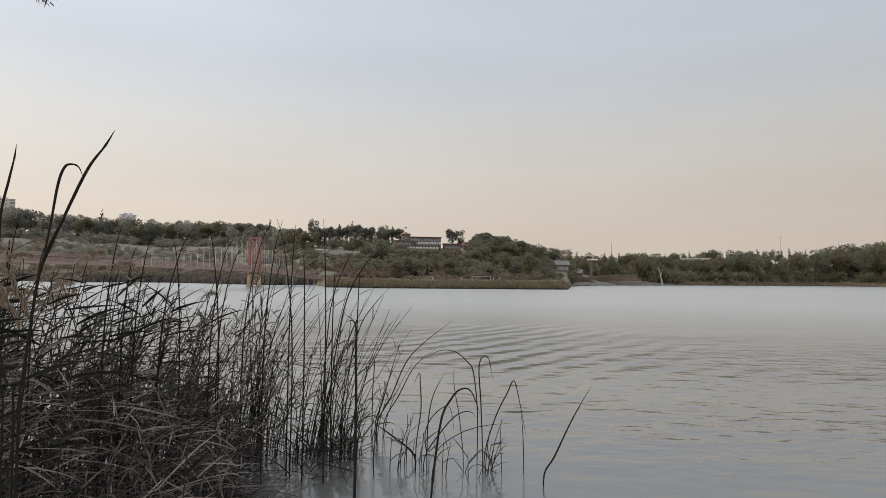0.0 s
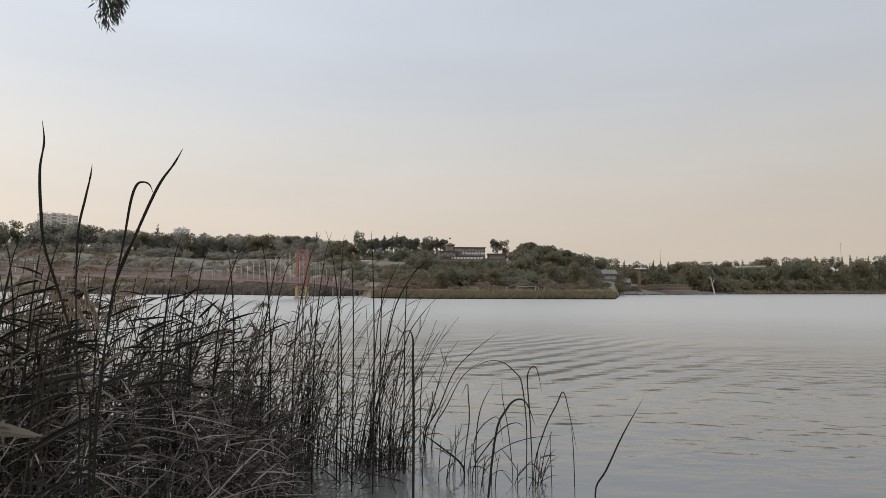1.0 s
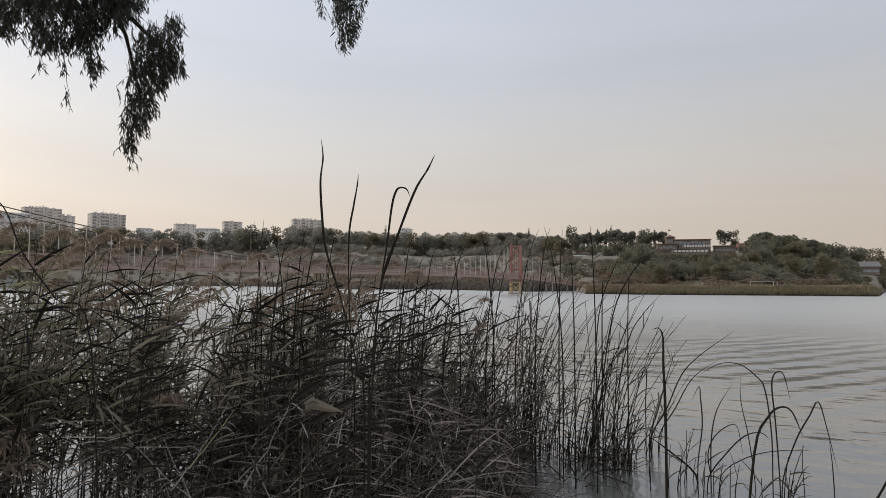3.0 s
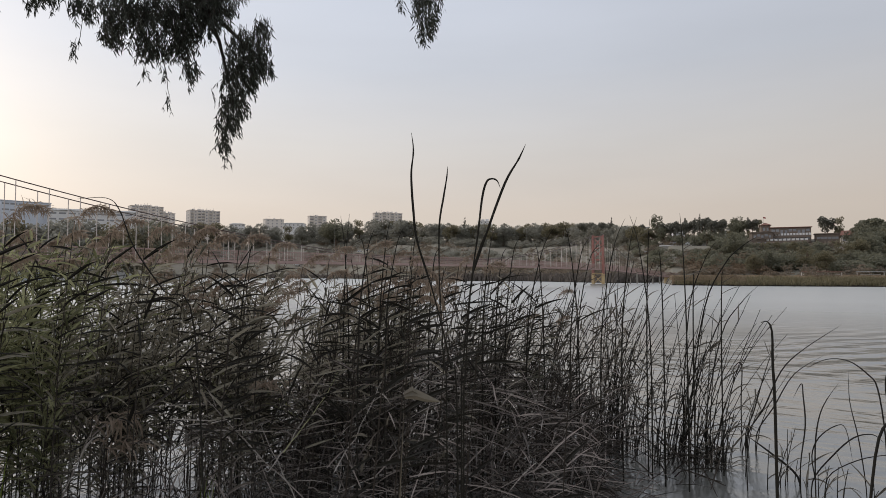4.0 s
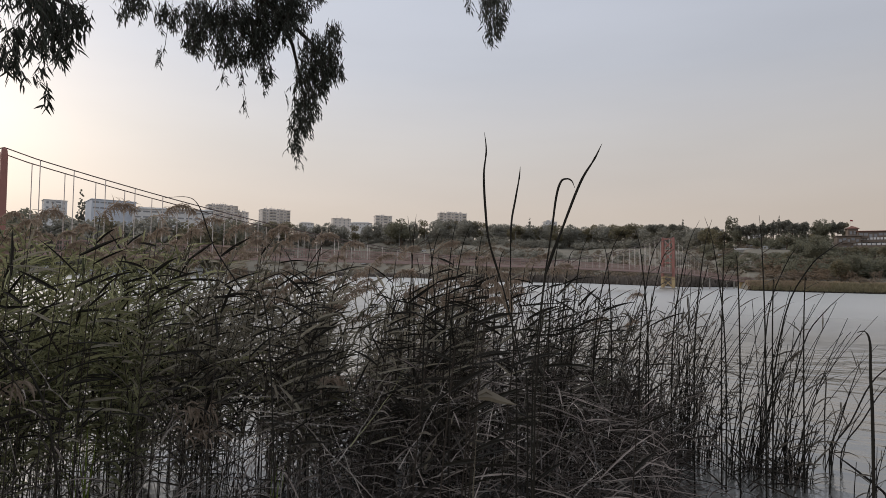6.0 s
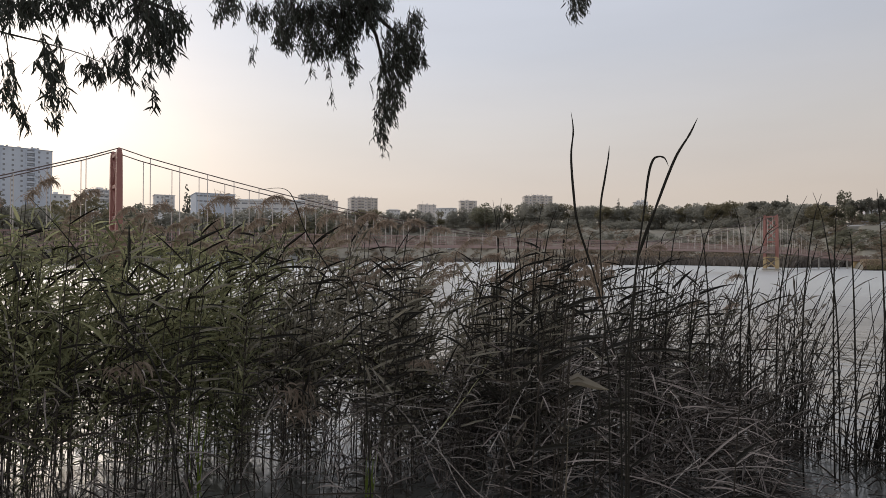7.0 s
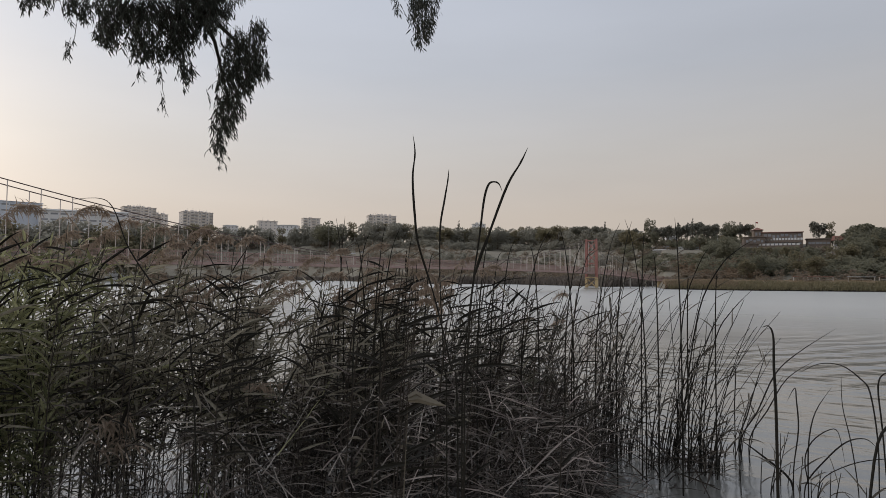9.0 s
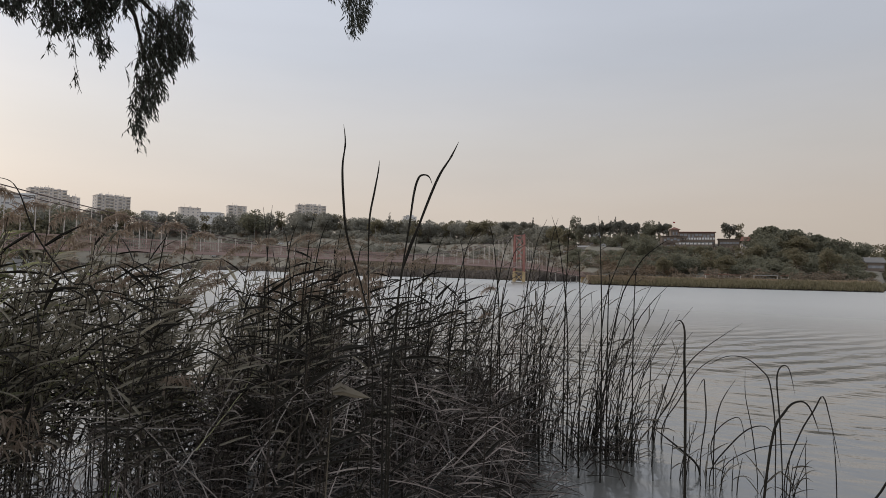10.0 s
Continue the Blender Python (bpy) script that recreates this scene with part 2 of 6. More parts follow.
# leaf green taken near-black, so the colour holds the crown's backlit silhouette
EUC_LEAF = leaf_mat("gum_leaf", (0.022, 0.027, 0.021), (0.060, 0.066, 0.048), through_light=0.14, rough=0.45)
# leaf-by-leaf range from near-black to pale puts lit and shaded blades into colour
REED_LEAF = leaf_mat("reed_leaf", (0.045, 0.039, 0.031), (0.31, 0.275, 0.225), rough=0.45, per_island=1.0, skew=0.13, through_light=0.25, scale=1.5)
# olive lifted with the glow of backlight through the sunward bed
REED_OLIVE = leaf_mat("olive_reed_leaf", (0.118, 0.128, 0.062), (0.50, 0.50, 0.29), rough=0.45, per_island=1.0, skew=-0.02, through_light=0.42, scale=1.5)
REED_MID = leaf_mat("brown_green_reed_leaf", (0.105, 0.098, 0.070), (0.48, 0.44, 0.35), rough=0.45, per_island=1.0, skew=0.0, through_light=0.4, scale=1.5)
# near-black base stands in for the shade deep in the fallen mat
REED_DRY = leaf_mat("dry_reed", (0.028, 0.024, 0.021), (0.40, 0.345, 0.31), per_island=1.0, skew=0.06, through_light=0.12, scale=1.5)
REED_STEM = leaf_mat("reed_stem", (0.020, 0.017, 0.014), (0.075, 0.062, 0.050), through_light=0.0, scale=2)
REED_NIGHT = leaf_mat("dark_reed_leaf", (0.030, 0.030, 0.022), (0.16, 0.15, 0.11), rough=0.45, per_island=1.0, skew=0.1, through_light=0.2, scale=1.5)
REED_PLUME = leaf_mat("reed_plume", (0.33, 0.26, 0.20), (0.50, 0.41, 0.33), through_light=0.5, scale=3, rough=0.9)
SPIT_GRASS = leaf_mat("spit_reed_grass", (0.165, 0.15, 0.085), (0.285, 0.24, 0.145), through_light=0.35, scale=0.08)
STRAW = leaf_mat("straw_reed_grass", (0.42, 0.325, 0.225), (0.29, 0.23, 0.15), through_light=0.3, scale=0.08)
REED_STRAW = leaf_mat("bleached_reed_straw", (0.12, 0.105, 0.09), (0.50, 0.45, 0.40), per_island=0.8, through_light=0.1, scale=2)
PALE_LEAF = leaf_mat("pale_dry_leaf", (0.22, 0.195, 0.145), (0.15, 0.13, 0.10), through_light=0.3, scale=20)
CARPAINT = mat("car_paint", (0.75, 0.75, 0.76), (0.25, 0.26, 0.29), scale=0.05, rough=0.25, per_object=1.0, spread=0.6)
TYRE = mat("tyre_rubber", (0.02, 0.02, 0.02), (0.03, 0.03, 0.03), scale=4, rough=0.9)
FLAGRED = mat("red_cloth", (0.32, 0.05, 0.05), (0.25, 0.04, 0.04), scale=3, rough=0.9)
# near-black base puts the backlit silhouette of the reeds into the colour
REED_SILHOUETTE = mat("silhouette_reed_stalk", (0.012, 0.012, 0.009), (0.03, 0.026, 0.02), scale=4, rough=0.7, stretch=(1, 1, 0.2))
BRIGHT_LEAF = leaf_mat("fresh_grass", (0.24, 0.31, 0.045), (0.17, 0.24, 0.04), through_light=0.4, scale=2)

for dull in (REED_LEAF, REED_OLIVE, REED_MID, REED_DRY, REED_STEM, REED_SILHOUETTE, EUC_LEAF, REED_PLUME):
    dull.node_tree.nodes["Principled BSDF"].inputs["Specular IOR Level"].default_value = 0.22

# ======== building blocks ========


def part(name, bm, material, parent, label=""):
    """Links a bmesh as one mesh object under a thing or a part."""
    me = bpy.data.meshes.new(name)
    bm.to_mesh(me)
    bm.free()
    me.materials.append(material)
    ob = new(name, me)
    ob.parent = parent
    if label:
        ob["label"] = label
    return ob


def share(name, me, parent, m):
    ob = new(name, me)
    ob.parent = parent
    ob.matrix_local = m
    return ob


def box(bm, c, s, bevel=0.0, rz=0.0):
    """Box with centre c and sizes s in bm."""
    m = Matrix.Translation(c) @ Matrix.Rotation(rz, 4, "Z") @ Matrix.Diagonal((*s, 1))
    r = bmesh.ops.create_cube(bm, size=1, matrix=m)
    if bevel:
        es = list({e for v in r["verts"] for e in v.link_edges})
        bmesh.ops.bevel(bm, geom=es, offset=bevel, segments=1, affect="EDGES")
    return bm


def tube(bm, pts, radii, sides=6):
    """Round bar through points, with a radius at each."""
    rings = []
    for i, p in enumerate(pts):
        a, b = Vector(pts[max(i - 1, 0)]), Vector(pts[min(i + 1, len(pts) - 1)])
        d = (b - a).normalized()
        u = d.orthogonal().normalized()
        if abs(d.z) > 0.99:
            u = Vector((1, 0, 0))
        v = d.cross(u).normalized()
        r = radii[i] if hasattr(radii, "__len__") else radii
        rings.append([bm.verts.new(Vector(p) + r * (math.cos(2 * math.pi * k / sides) * u + math.sin(2 * math.pi * k / sides) * v)) for k in range(sides)])
    for a, b in zip(rings, rings[1:]):
        for k in range(sides):
            bm.faces.new((a[k], a[(k + 1) % sides], b[(k + 1) % sides], b[k]))
    bm.faces.new(rings[0][::-1])
    bm.faces.new(rings[-1])
    return bm


def raw_mesh(name, verts, faces, material):
    me = bpy.data.meshes.new(name)
    me.from_pydata(verts, [], faces)
    me.materials.append(material)
    return me


def empty(name, m, label, category, group=""):
    ob = new(name)
    ob.empty_display_size = 0.2
    ob.matrix_world = m
    return tagged(ob, label, category, group)


def spot(az, dist, z=0.0):
    """The place at a heading and a distance from the viewpoint."""
    return Vector((dist * math.sin(radians(az)), dist * math.cos(radians(az)), z))


def rise(dist, el):
    """Height of a thing seen at an elevation, at a distance."""
    return EYE + dist * math.tan(radians(el))


# ======== ground and lake ========
# heading: shore distance, crest distance, crest height
LAND_WEST = [
    (-180, 4, 60, 3), (-130, 6, 70, 3), (-112, 22, 90, 4), (-100, 45, 160, 6), (-90, 120, 260, 12), (-80, 300, 430, 22), (-72, 400, 480, 27),
    (-57, 480, 600, 28), (-49, 470, 620, 31), (-41, 420, 600, 36), (-38, 330, 580, 33), (-32, 240, 520, 30), (-24, 240, 480, 24),
]
LAND_AHEAD = [
    (-19.5, 210, 450, 25), (-15.7, 190, 380, 20), (-12, 205, 290, 17), (-11.7, 205, 288, 16), (-10.9, 157, 286, 16), (-5.5, 151, 280, 16), (0, 152, 280, 15),
    (4, 154, 262, 10), (6, 155, 270, 10), (9, 157, 280, 8), (11.5, 160, 300, 8), (12.0, 262, 330, 8), (13.3, 268, 340, 8), (18, 325, 400, 9),
]
LAND_EAST = [
    (23, 370, 450, 11), (27.6, 420, 490, 12), (31.6, 470, 530, 14), (35.6, 480, 540, 17), (50, 440, 520, 15), (65, 300, 400, 12),
    (80, 90, 200, 8), (90, 20, 100, 4), (100, 5, 60, 3), (180, 4, 60, 3)]
LAND = np.array(LAND_WEST + LAND_AHEAD + LAND_EAST, dtype=float)


def smooth(u):
    u = np.clip(u, 0, 1)
    return u * u * (3 - 2 * u)


def land_z(az, r):
    """Height of the ground at a heading (degrees) and distance."""
    az, r = np.asarray(az, float), np.asarray(r, float)
    s, c, h = (np.interp(az, LAND[:, 0], LAND[:, k]) for k in (1, 2, 3))
    out = r - s
    flat = np.interp(az, [-16, -11.9, -10.9, 11.5, 12.0, 40], [8, 8, 28, 28, 6, 6])     # level strip behind the shore
    u = (out - flat) / np.maximum(c - s - flat, 1)
    spit = np.interp(az, [-11.5, -10.9, 11.3, 11.7], [0, 1, 1, 0])          # a low bank behind the reeds of the spit
    hill = 0.25 + 0.9 * np.clip(out / 6, 0, 1) + 0.75 * spit * np.clip((out - 8) / 5, 0, 1) + (h - 1) * (0.75 * np.clip(u, 0, 1) ** 1.15 + 0.25 * smooth(u))
    terrace = 0.6 * np.sin(out * 0.16 + az * 0.2) * np.clip(u, 0, 1) * (u < 1.2)
    lake = np.maximum(-2.0, out * 0.12) + 0.1
    far = np.where(out > 0, hill + terrace, lake)
    a = np.radians(az)
    ahead = r * np.cos(a + radians(20))            # the bank that the viewer stands on
    side = np.abs(r * np.sin(a + radians(20)))
    bank = 0.9 - 2.9 * smooth((ahead - 1.3) / 3.4) - 2.9 * smooth((side - 60) / 60)
    near = np.where(ahead < 30, np.maximum(bank, lake), lake)
    return np.where(out > 0, np.maximum(far, np.where(r < 70, bank, -9.0)), near)


def gz(p):
    return float(land_z(math.degrees(math.atan2(p[0], p[1])), math.hypot(p[0], p[1])))


az_ring = np.concatenate([np.arange(-180, -14, 0.5), np.arange(-14, 14, 0.2), np.arange(14, 180, 0.5)])
radii = np.concatenate([[0.4, 1.0], np.arange(1.5, 8, 0.5), np.geomspace(8, 130, 24), np.arange(136, 640, 5.0), np.geomspace(660, 4600, 14)])
AZ, RR = np.meshgrid(az_ring, radii)
ZZ = land_z(AZ, RR)
rough_ground = np.array([[0.0 if z < 0.9 else 0.35 * noise.noise((r * math.sin(math.radians(a)) * 0.05, r * math.cos(math.radians(a)) * 0.05, 0)) for a, r, z in zip(ra, rr, rz)] for ra, rr, rz in zip(AZ, RR, ZZ)])
ZZ = ZZ + rough_ground * np.clip(RR / 100, 0, 3)
gv = np.stack([RR * np.sin(np.radians(AZ)), RR * np.cos(np.radians(AZ)), ZZ], -1).reshape(-1, 3)
na, nr = len(az_ring), len(radii)
gf = [(i * na + j, i * na + (j + 1) % na, (i + 1) * na + (j + 1) % na, (i + 1) * na + j) for i in range(nr - 1) for j in range(na)]
gf = [f[::-1] for f in gf]
gv = np.vstack([gv, [[0, 0, 0.9]]])
gf += [(len(gv) - 1, (j + 1) % na, j) for j in range(na)]
ground = new("ground", raw_mesh("ground", gv.tolist(), gf, EARTH))
for p in ground.data.polygons:
    p.use_smooth = True
tagged(ground, "dry grassy lake bank and hillside with bare earth", "ground", kind="structure")

wb = bmesh.new()
bmesh.ops.create_circle(wb, cap_ends=True, radius=640, segments=96)
water = part("water", wb, WATER, None)
tagged(water, "calm grey-green lake water with light ripples", "water", kind="structure")

# ======== suspension footbridge ========
NEAR_T, FAR_T = Vector((-57.5, 17.1, 0)), Vector((-44.1, 143.4, 0))
AXIS = (FAR_T - NEAR_T).normalized()
SPAN = (FAR_T - NEAR_T).length
SIDE = Vector((AXIS.y, -AXIS.x, 0))
TOWER_TOP, HALF_W = 11.85, 1.25
SIDE_END, FAR_END = -34.3, SPAN + 62.0


def deck_z(s):
    if s > SPAN:
        return 3.9 - 2.6 * smooth((s - SPAN) / 60)
    if s < 0:
        return 3.9 - 1.2 * smooth(-s / 36)
    return 3.9 + 0.35 * (1 - (2 * s / SPAN - 1) ** 2)


def cable_z(s):
    if s > SPAN:
        u = (s - SPAN) / 27.0
        return TOWER_TOP + (deck_z(SPAN + 27) + 0.4 - TOWER_TOP) * u + 0.9 * (u * u - u)
    if s < 0:
        u = -s / 24.0
        return TOWER_TOP + (deck_z(-24) + 0.4 - TOWER_TOP) * u + 0.25 * (u * u - u)
    return 4.85 + (TOWER_TOP - 4.85) * (2 * s / SPAN - 1) ** 2


def on_bridge(s, side, z):
    bend = 13.0 * (max(0.0, s - SPAN - 12) / 50) ** 2      # the ramp swings towards the spit
    return NEAR_T + AXIS * s + SIDE * (side + bend) + Vector((0, 0, z))


bridge = empty("suspension_bridge", Matrix.Identity(4), "red suspension footbridge with pale hangers over the lake", "bridge")
RB = Matrix((SIDE.to_4d(), AXIS.to_4d(), Vector((0, 0, 1, 0)), Vector((0, 0, 0, 1)))).transposed()
for k in range(3):
    RB[3][k] = 0.0
    RB[k][3] = 0.0


def bridge_tower(at):
    tower = new("tower")
    tower.parent = bridge
    tower.matrix_local = Matrix.Translation(at) @ RB
    for sgn in (-1, 1):
        bm = bmesh.new()
        # tapered box leg with a rounded cap
        levels = [(2.6, 0.27, 0.27), (4.0, 0.26, 0.26), (9.0, 0.24, 0.24), (11.4, 0.22, 0.22), (11.8, 0.17, 0.17), (11.98, 0.08, 0.08)]
        rings = [[bm.verts.new((sgn * HALF_W + dx * a, dy * b, z)) for dx, dy in ((-1, -1), (1, -1), (1, 1), (-1, 1))] for z, a, b in levels]
        for a, b in zip(rings, rings[1:]):
            for k in range(4):
                bm.faces.new((a[k], a[(k + 1) % 4], b[(k + 1) % 4], b[k]))
        bm.faces.new(rings[-1])
        part("leg", bm, REDPAINT, tower)
        bm = bmesh.new()
        box(bm, (sgn * HALF_W, 0, 1.0), (0.62, 0.66, 3.4), 0.04)
        part("pier_leg", bm, OCHRE, tower, "ochre painted pier leg")
    for z0, z1 in ((6.2, 8.7), (8.9, 11.4)):
        for sgn in (-1, 1):
            bm = bmesh.new()
            tube(bm, [(-HALF_W * sgn, 0, z0), (HALF_W * sgn, 0, z1)], 0.16, 4)
            part("brace", bm, REDPAINT, tower)
    for sgn in (-1, 1):
        bm = bmesh.new()
        tube(bm, [(-HALF_W * sgn, 0, 0.3), (HALF_W * sgn, 0, 2.6)], 0.13, 4)
        part("brace", bm, OCHRE, tower, "ochre pier brace")
    for z in (6.1, 8.8, 11.5):
        bm = bmesh.new()
        box(bm, (0, 0, z), (2 * HALF_W - 0.3, 0.3, 0.3), 0.02)
        part("cross_beam", bm, REDPAINT, tower)
    # arched portal under the lowest beam
    bm = bmesh.new()
    tube(bm, [(-HALF_W + 0.15, 0, 5.2), (-0.55, 0, 5.75), (0, 0, 5.95), (0.55, 0, 5.75), (HALF_W - 0.15, 0, 5.2)], 0.1, 4)
    part("portal_arch", bm, REDPAINT, tower)
    bm = bmesh.new()
    box(bm, (0, 0, 2.75), (2.7, 0.7, 0.25), 0.02)
    part("pier_cap", bm, OCHRE, tower)
    bm = bmesh.new()
    box(bm, (0, 0, 0.0), (3.4, 1.6, 0.7), 0.06)
    part("footing", bm, CONCRETE, tower, "concrete pier footing at the water line")


bridge_tower(NEAR_T)
bridge_tower(FAR_T)

stations = np.arange(-14, 79) * 2.45
# deck: one long girder with a dark edge beam on each side
bm = bmesh.new()
prev = None
for s in stations:
    ring = [bm.verts.new(on_bridge(s, sx, deck_z(s) + dz)) for sx, dz in ((-0.85, -0.3), (0.85, -0.3), (0.85, 0), (-0.85, 0))]
    if prev:
        for k in range(4):
            bm.faces.new((prev[k], prev[(k + 1) % 4], ring[(k + 1) % 4], ring[k]))
    else:
        bm.faces.new(ring[::-1])
    prev = ring
bm.faces.new(prev)
part("deck", bm, DECK, bridge)
for sgn in (-1, 1):
    bm = bmesh.new()
    prev = None
    for s in stations:
        ring = [bm.verts.new(on_bridge(s, sgn * (0.86 + w), deck_z(s) + dz)) for w, dz in ((0, -0.32), (0.1, -0.32), (0.1, 0.02), (0, 0.02))]
        if prev:
            for k in range(4):
                bm.faces.new((prev[k], prev[(k + 1) % 4], ring[(k + 1) % 4], ring[k]))
        prev = ring
    part("edge_beam", bm, REDRAIL, bridge)
    bm = bmesh.new()
    ss = np.concatenate([np.linspace(-24, 0, 12), np.linspace(0, SPAN, 60)[1:], np.linspace(SPAN, SPAN + 27, 12)[1:]])
    tube(bm, [on_bridge(s, sgn * HALF_W, cable_z(s) + (0.12 if s in (0, SPAN) else 0)) for s in ss], 0.052, 6)
    part("main_cable", bm, CABLE, bridge)

# railing: long rails on each side, a post at every bay, and the fine pickets
for sgn in (-1, 1):
    for name, z, r in (("top_rail", 1.05, 0.04), ("middle_rail", 0.62, 0.022), ("bottom_rail", 0.18, 0.028)):
        bm = bmesh.new()
        tube(bm, [on_bridge(s, sgn * 0.9, deck_z(s) + z) for s in stations], r, 4)
        part(name, bm, REDRAIL, bridge)
    pv, pf = [], []
    for s in np.arange(SIDE_END, FAR_END - 0.3, 0.233):
        p = on_bridge(s, sgn * 0.9, deck_z(s))
        o = len(pv)
        for zz in (0.1, 1.05):
            pv += [(p.x + 0.022 * math.cos(k * 2.1), p.y + 0.022 * math.sin(k * 2.1), p.z + zz) for k in range(3)]
        pf += [(o + k, o + (k + 1) % 3, o + 3 + (k + 1) % 3, o + 3 + k) for k in range(3)]
    pk = new("railing_infill", raw_mesh("railing_infill", pv, pf, REDRAIL))
    pk.parent = bridge
    pk["kind"] = "stuff"
bm = bmesh.new()
tube(bm, [(0, 0, 0), (0, 0, 1.12)], 0.045, 4)
post_me = bpy.data.meshes.new("railing_post")
bm.to_mesh(post_me)
bm.free()
post_me.materials.append(REDRAIL)
hang_bm = tube(bmesh.new(), [(0, 0, 0), (0, 0, 1)], 0.036, 6)
hang_me = bpy.data.meshes.new("hanger")
hang_bm.to_mesh(hang_me)
hang_bm.free()
hang_me.materials.append(HANGER)
for s, s2 in zip(stations, stations[1:]):
    for sgn in (-1, 1):
        share("railing_post", post_me, bridge, Matrix.Translation(on_bridge(s, sgn * 0.9, deck_z(s))))
        gap = cable_z(s) - deck_z(s) if -23 < s < SPAN + 26 else 0
        if gap > 0.9 and min(abs(s), abs(s - SPAN)) > 0.7:
            share("hanger", hang_me, bridge, Matrix.Translation(on_bridge(s, sgn * HALF_W, deck_z(s))) @ Matrix.Diagonal((1, 1, gap, 1)))
# trestles and abutment of the ramp beyond the far tower
for s in (SPAN + 22, SPAN + 34, SPAN + 46, SPAN + 56):
    for sgn in (-1, 1):
        bm = bmesh.new()
        tube(bm, [on_bridge(s, sgn * 0.9, -0.6), on_bridge(s, sgn * 0.9, deck_z(s) - 0.2)], 0.14, 6)
        part("trestle_post", bm, CONCRETE, bridge)
bm = bmesh.new()
c = on_bridge(SPAN + 41, 0, 0.8)
box(bm, c, (2.6, 3.4, 2.0), 0.05, math.atan2(-AXIS.x, AXIS.y))
part("abutment", bm, OCHRE, bridge, "ochre concrete abutment")

# ======== buildings ========
PANE_BM = bmesh.new()
box(PANE_BM, (0, 0, 0), (1, 0.16, 1), 0.04)
PANE = bpy.data.meshes.new("window")
PANE_BM.to_mesh(PANE)
PANE_BM.free()
PANE.materials.append(GLASS)


def building(name, az0, az1, dist, el_top, storeys, cols, wall, label, depth=11.0, turn=8.0, roof="flat", balconies=(), extras=0, roof_mat=None, low=None, wsize=(1.15, 1.2)):
    """A block that spans two headings at a distance, up to an elevation: body, roof, each window, balconies, roof houses."""
    az = (az0 + az1) / 2
    width = dist * radians(az1 - az0) * 0.97
    p = spot(az, dist)
    base = gz(p) - 1.0 if low is None else low
    top = rise(dist, el_top)
    h = max(top - base, 3.0)
    th = empty(name, Matrix.Translation((p.x, p.y, base)) @ Matrix.Rotation(radians(-az + turn), 4, "Z"), label, "building")
    bm = bmesh.new()
    box(bm, (0, 0, h / 2), (width, depth, h), 0.12)
    part("wall", bm, wall, th)
    if roof == "flat":
        bm = bmesh.new()
        box(bm, (0, 0, h + 0.12), (width + 0.7, depth + 0.7, 0.32), 0.05)
        r = part("roof", bm, roof_mat or wall, th)
    else:
        bm = bmesh.new()
        rh = 1.9 if roof == "gable" else 1.2
        lo = [(-width / 2 - 0.5, -depth / 2 - 0.5), (width / 2 + 0.5, -depth / 2 - 0.5), (width / 2 + 0.5, depth / 2 + 0.5), (-width / 2 - 0.5, depth / 2 + 0.5)]
        lv = [bm.verts.new((x, y, h + 0.02)) for x, y in lo]
        inset = 0.0 if roof == "gable" else depth * 0.4
        a, b = bm.verts.new((-width / 2 - 0.5 + inset, 0, h + rh)), bm.verts.new((width / 2 + 0.5 - inset, 0, h + rh))
        for f in ((lv[0], lv[1], b, a), (lv[2], lv[3], a, b), (lv[1], lv[2], b), (lv[3], lv[0], a), lv[::-1]):
            bm.faces.new(f)
        r = part("roof", bm, roof_mat or ROOFTILE, th)
    for k in range(extras):
        bm = bmesh.new()
        x = (k + 0.5) / extras - 0.5
        box(bm, (x * width * 0.8 + random.uniform(-0.6, 0.6), 0, h + 0.3 + 0.8), (random.uniform(1.2, 3.2), 2.8, random.uniform(1.2, 2.4)), 0.06)
        part("roof_house", bm, wall, th)
    for k in range(extras * 2):
        bm = bmesh.new()
        x = random.uniform(-0.42, 0.42) * width
        if k % 2:
            tube(bm, [(x, -depth * 0.25, h + 0.2), (x, -depth * 0.25, h + random.uniform(1.2, 2.0))], 0.55, 8)
            part("water_tank", bm, ROOFGREY, th)
        else:
            tube(bm, [(x, 0, h + 0.2), (x, 0, h + random.uniform(2.5, 4.5))], 0.07, 4)
            part("aerial", bm, DARKMETAL, th)
    for cidx in balconies:               # the balcony stacks stand in shallow bays
        if storeys > 3:
            bm = bmesh.new()
            x = ((cidx + 0.5) / cols - 0.5) * (width - 0.8)
            for sx in (-1, 1):
                box(bm, (x + sx * width / cols * 0.47, -depth / 2 - 0.6, h / 2 + 0.2), (0.25, 1.2, h + 0.6), 0.03)
            part("bay_wall", bm, wall, th)
    sh = 3.0
    for st in range(storeys):
        z = h - 1.5 - st * sh
        if z < 0.8:
            break
        for cidx in range(cols):
            x = ((cidx + 0.5) / cols - 0.5) * (width - 0.8)
            if cidx in balconies:
                bm = bmesh.new()
                box(bm, (x, -depth / 2 - 0.55, z - 0.95), (width / cols * 0.9, 1.1, 0.14), 0.02)
                box(bm, (x, -depth / 2 - 1.05, z - 0.45), (width / cols * 0.9, 0.08, 0.9), 0.02)
                part("balcony", bm, wall, th)
                ws = (width / cols * 0.75, 1.9)
            else:
                ws = wsize
            share("window", PANE, th, Matrix.Translation((x, -depth / 2, z)) @ Matrix.Diagonal((ws[0], 1, ws[1], 1)))
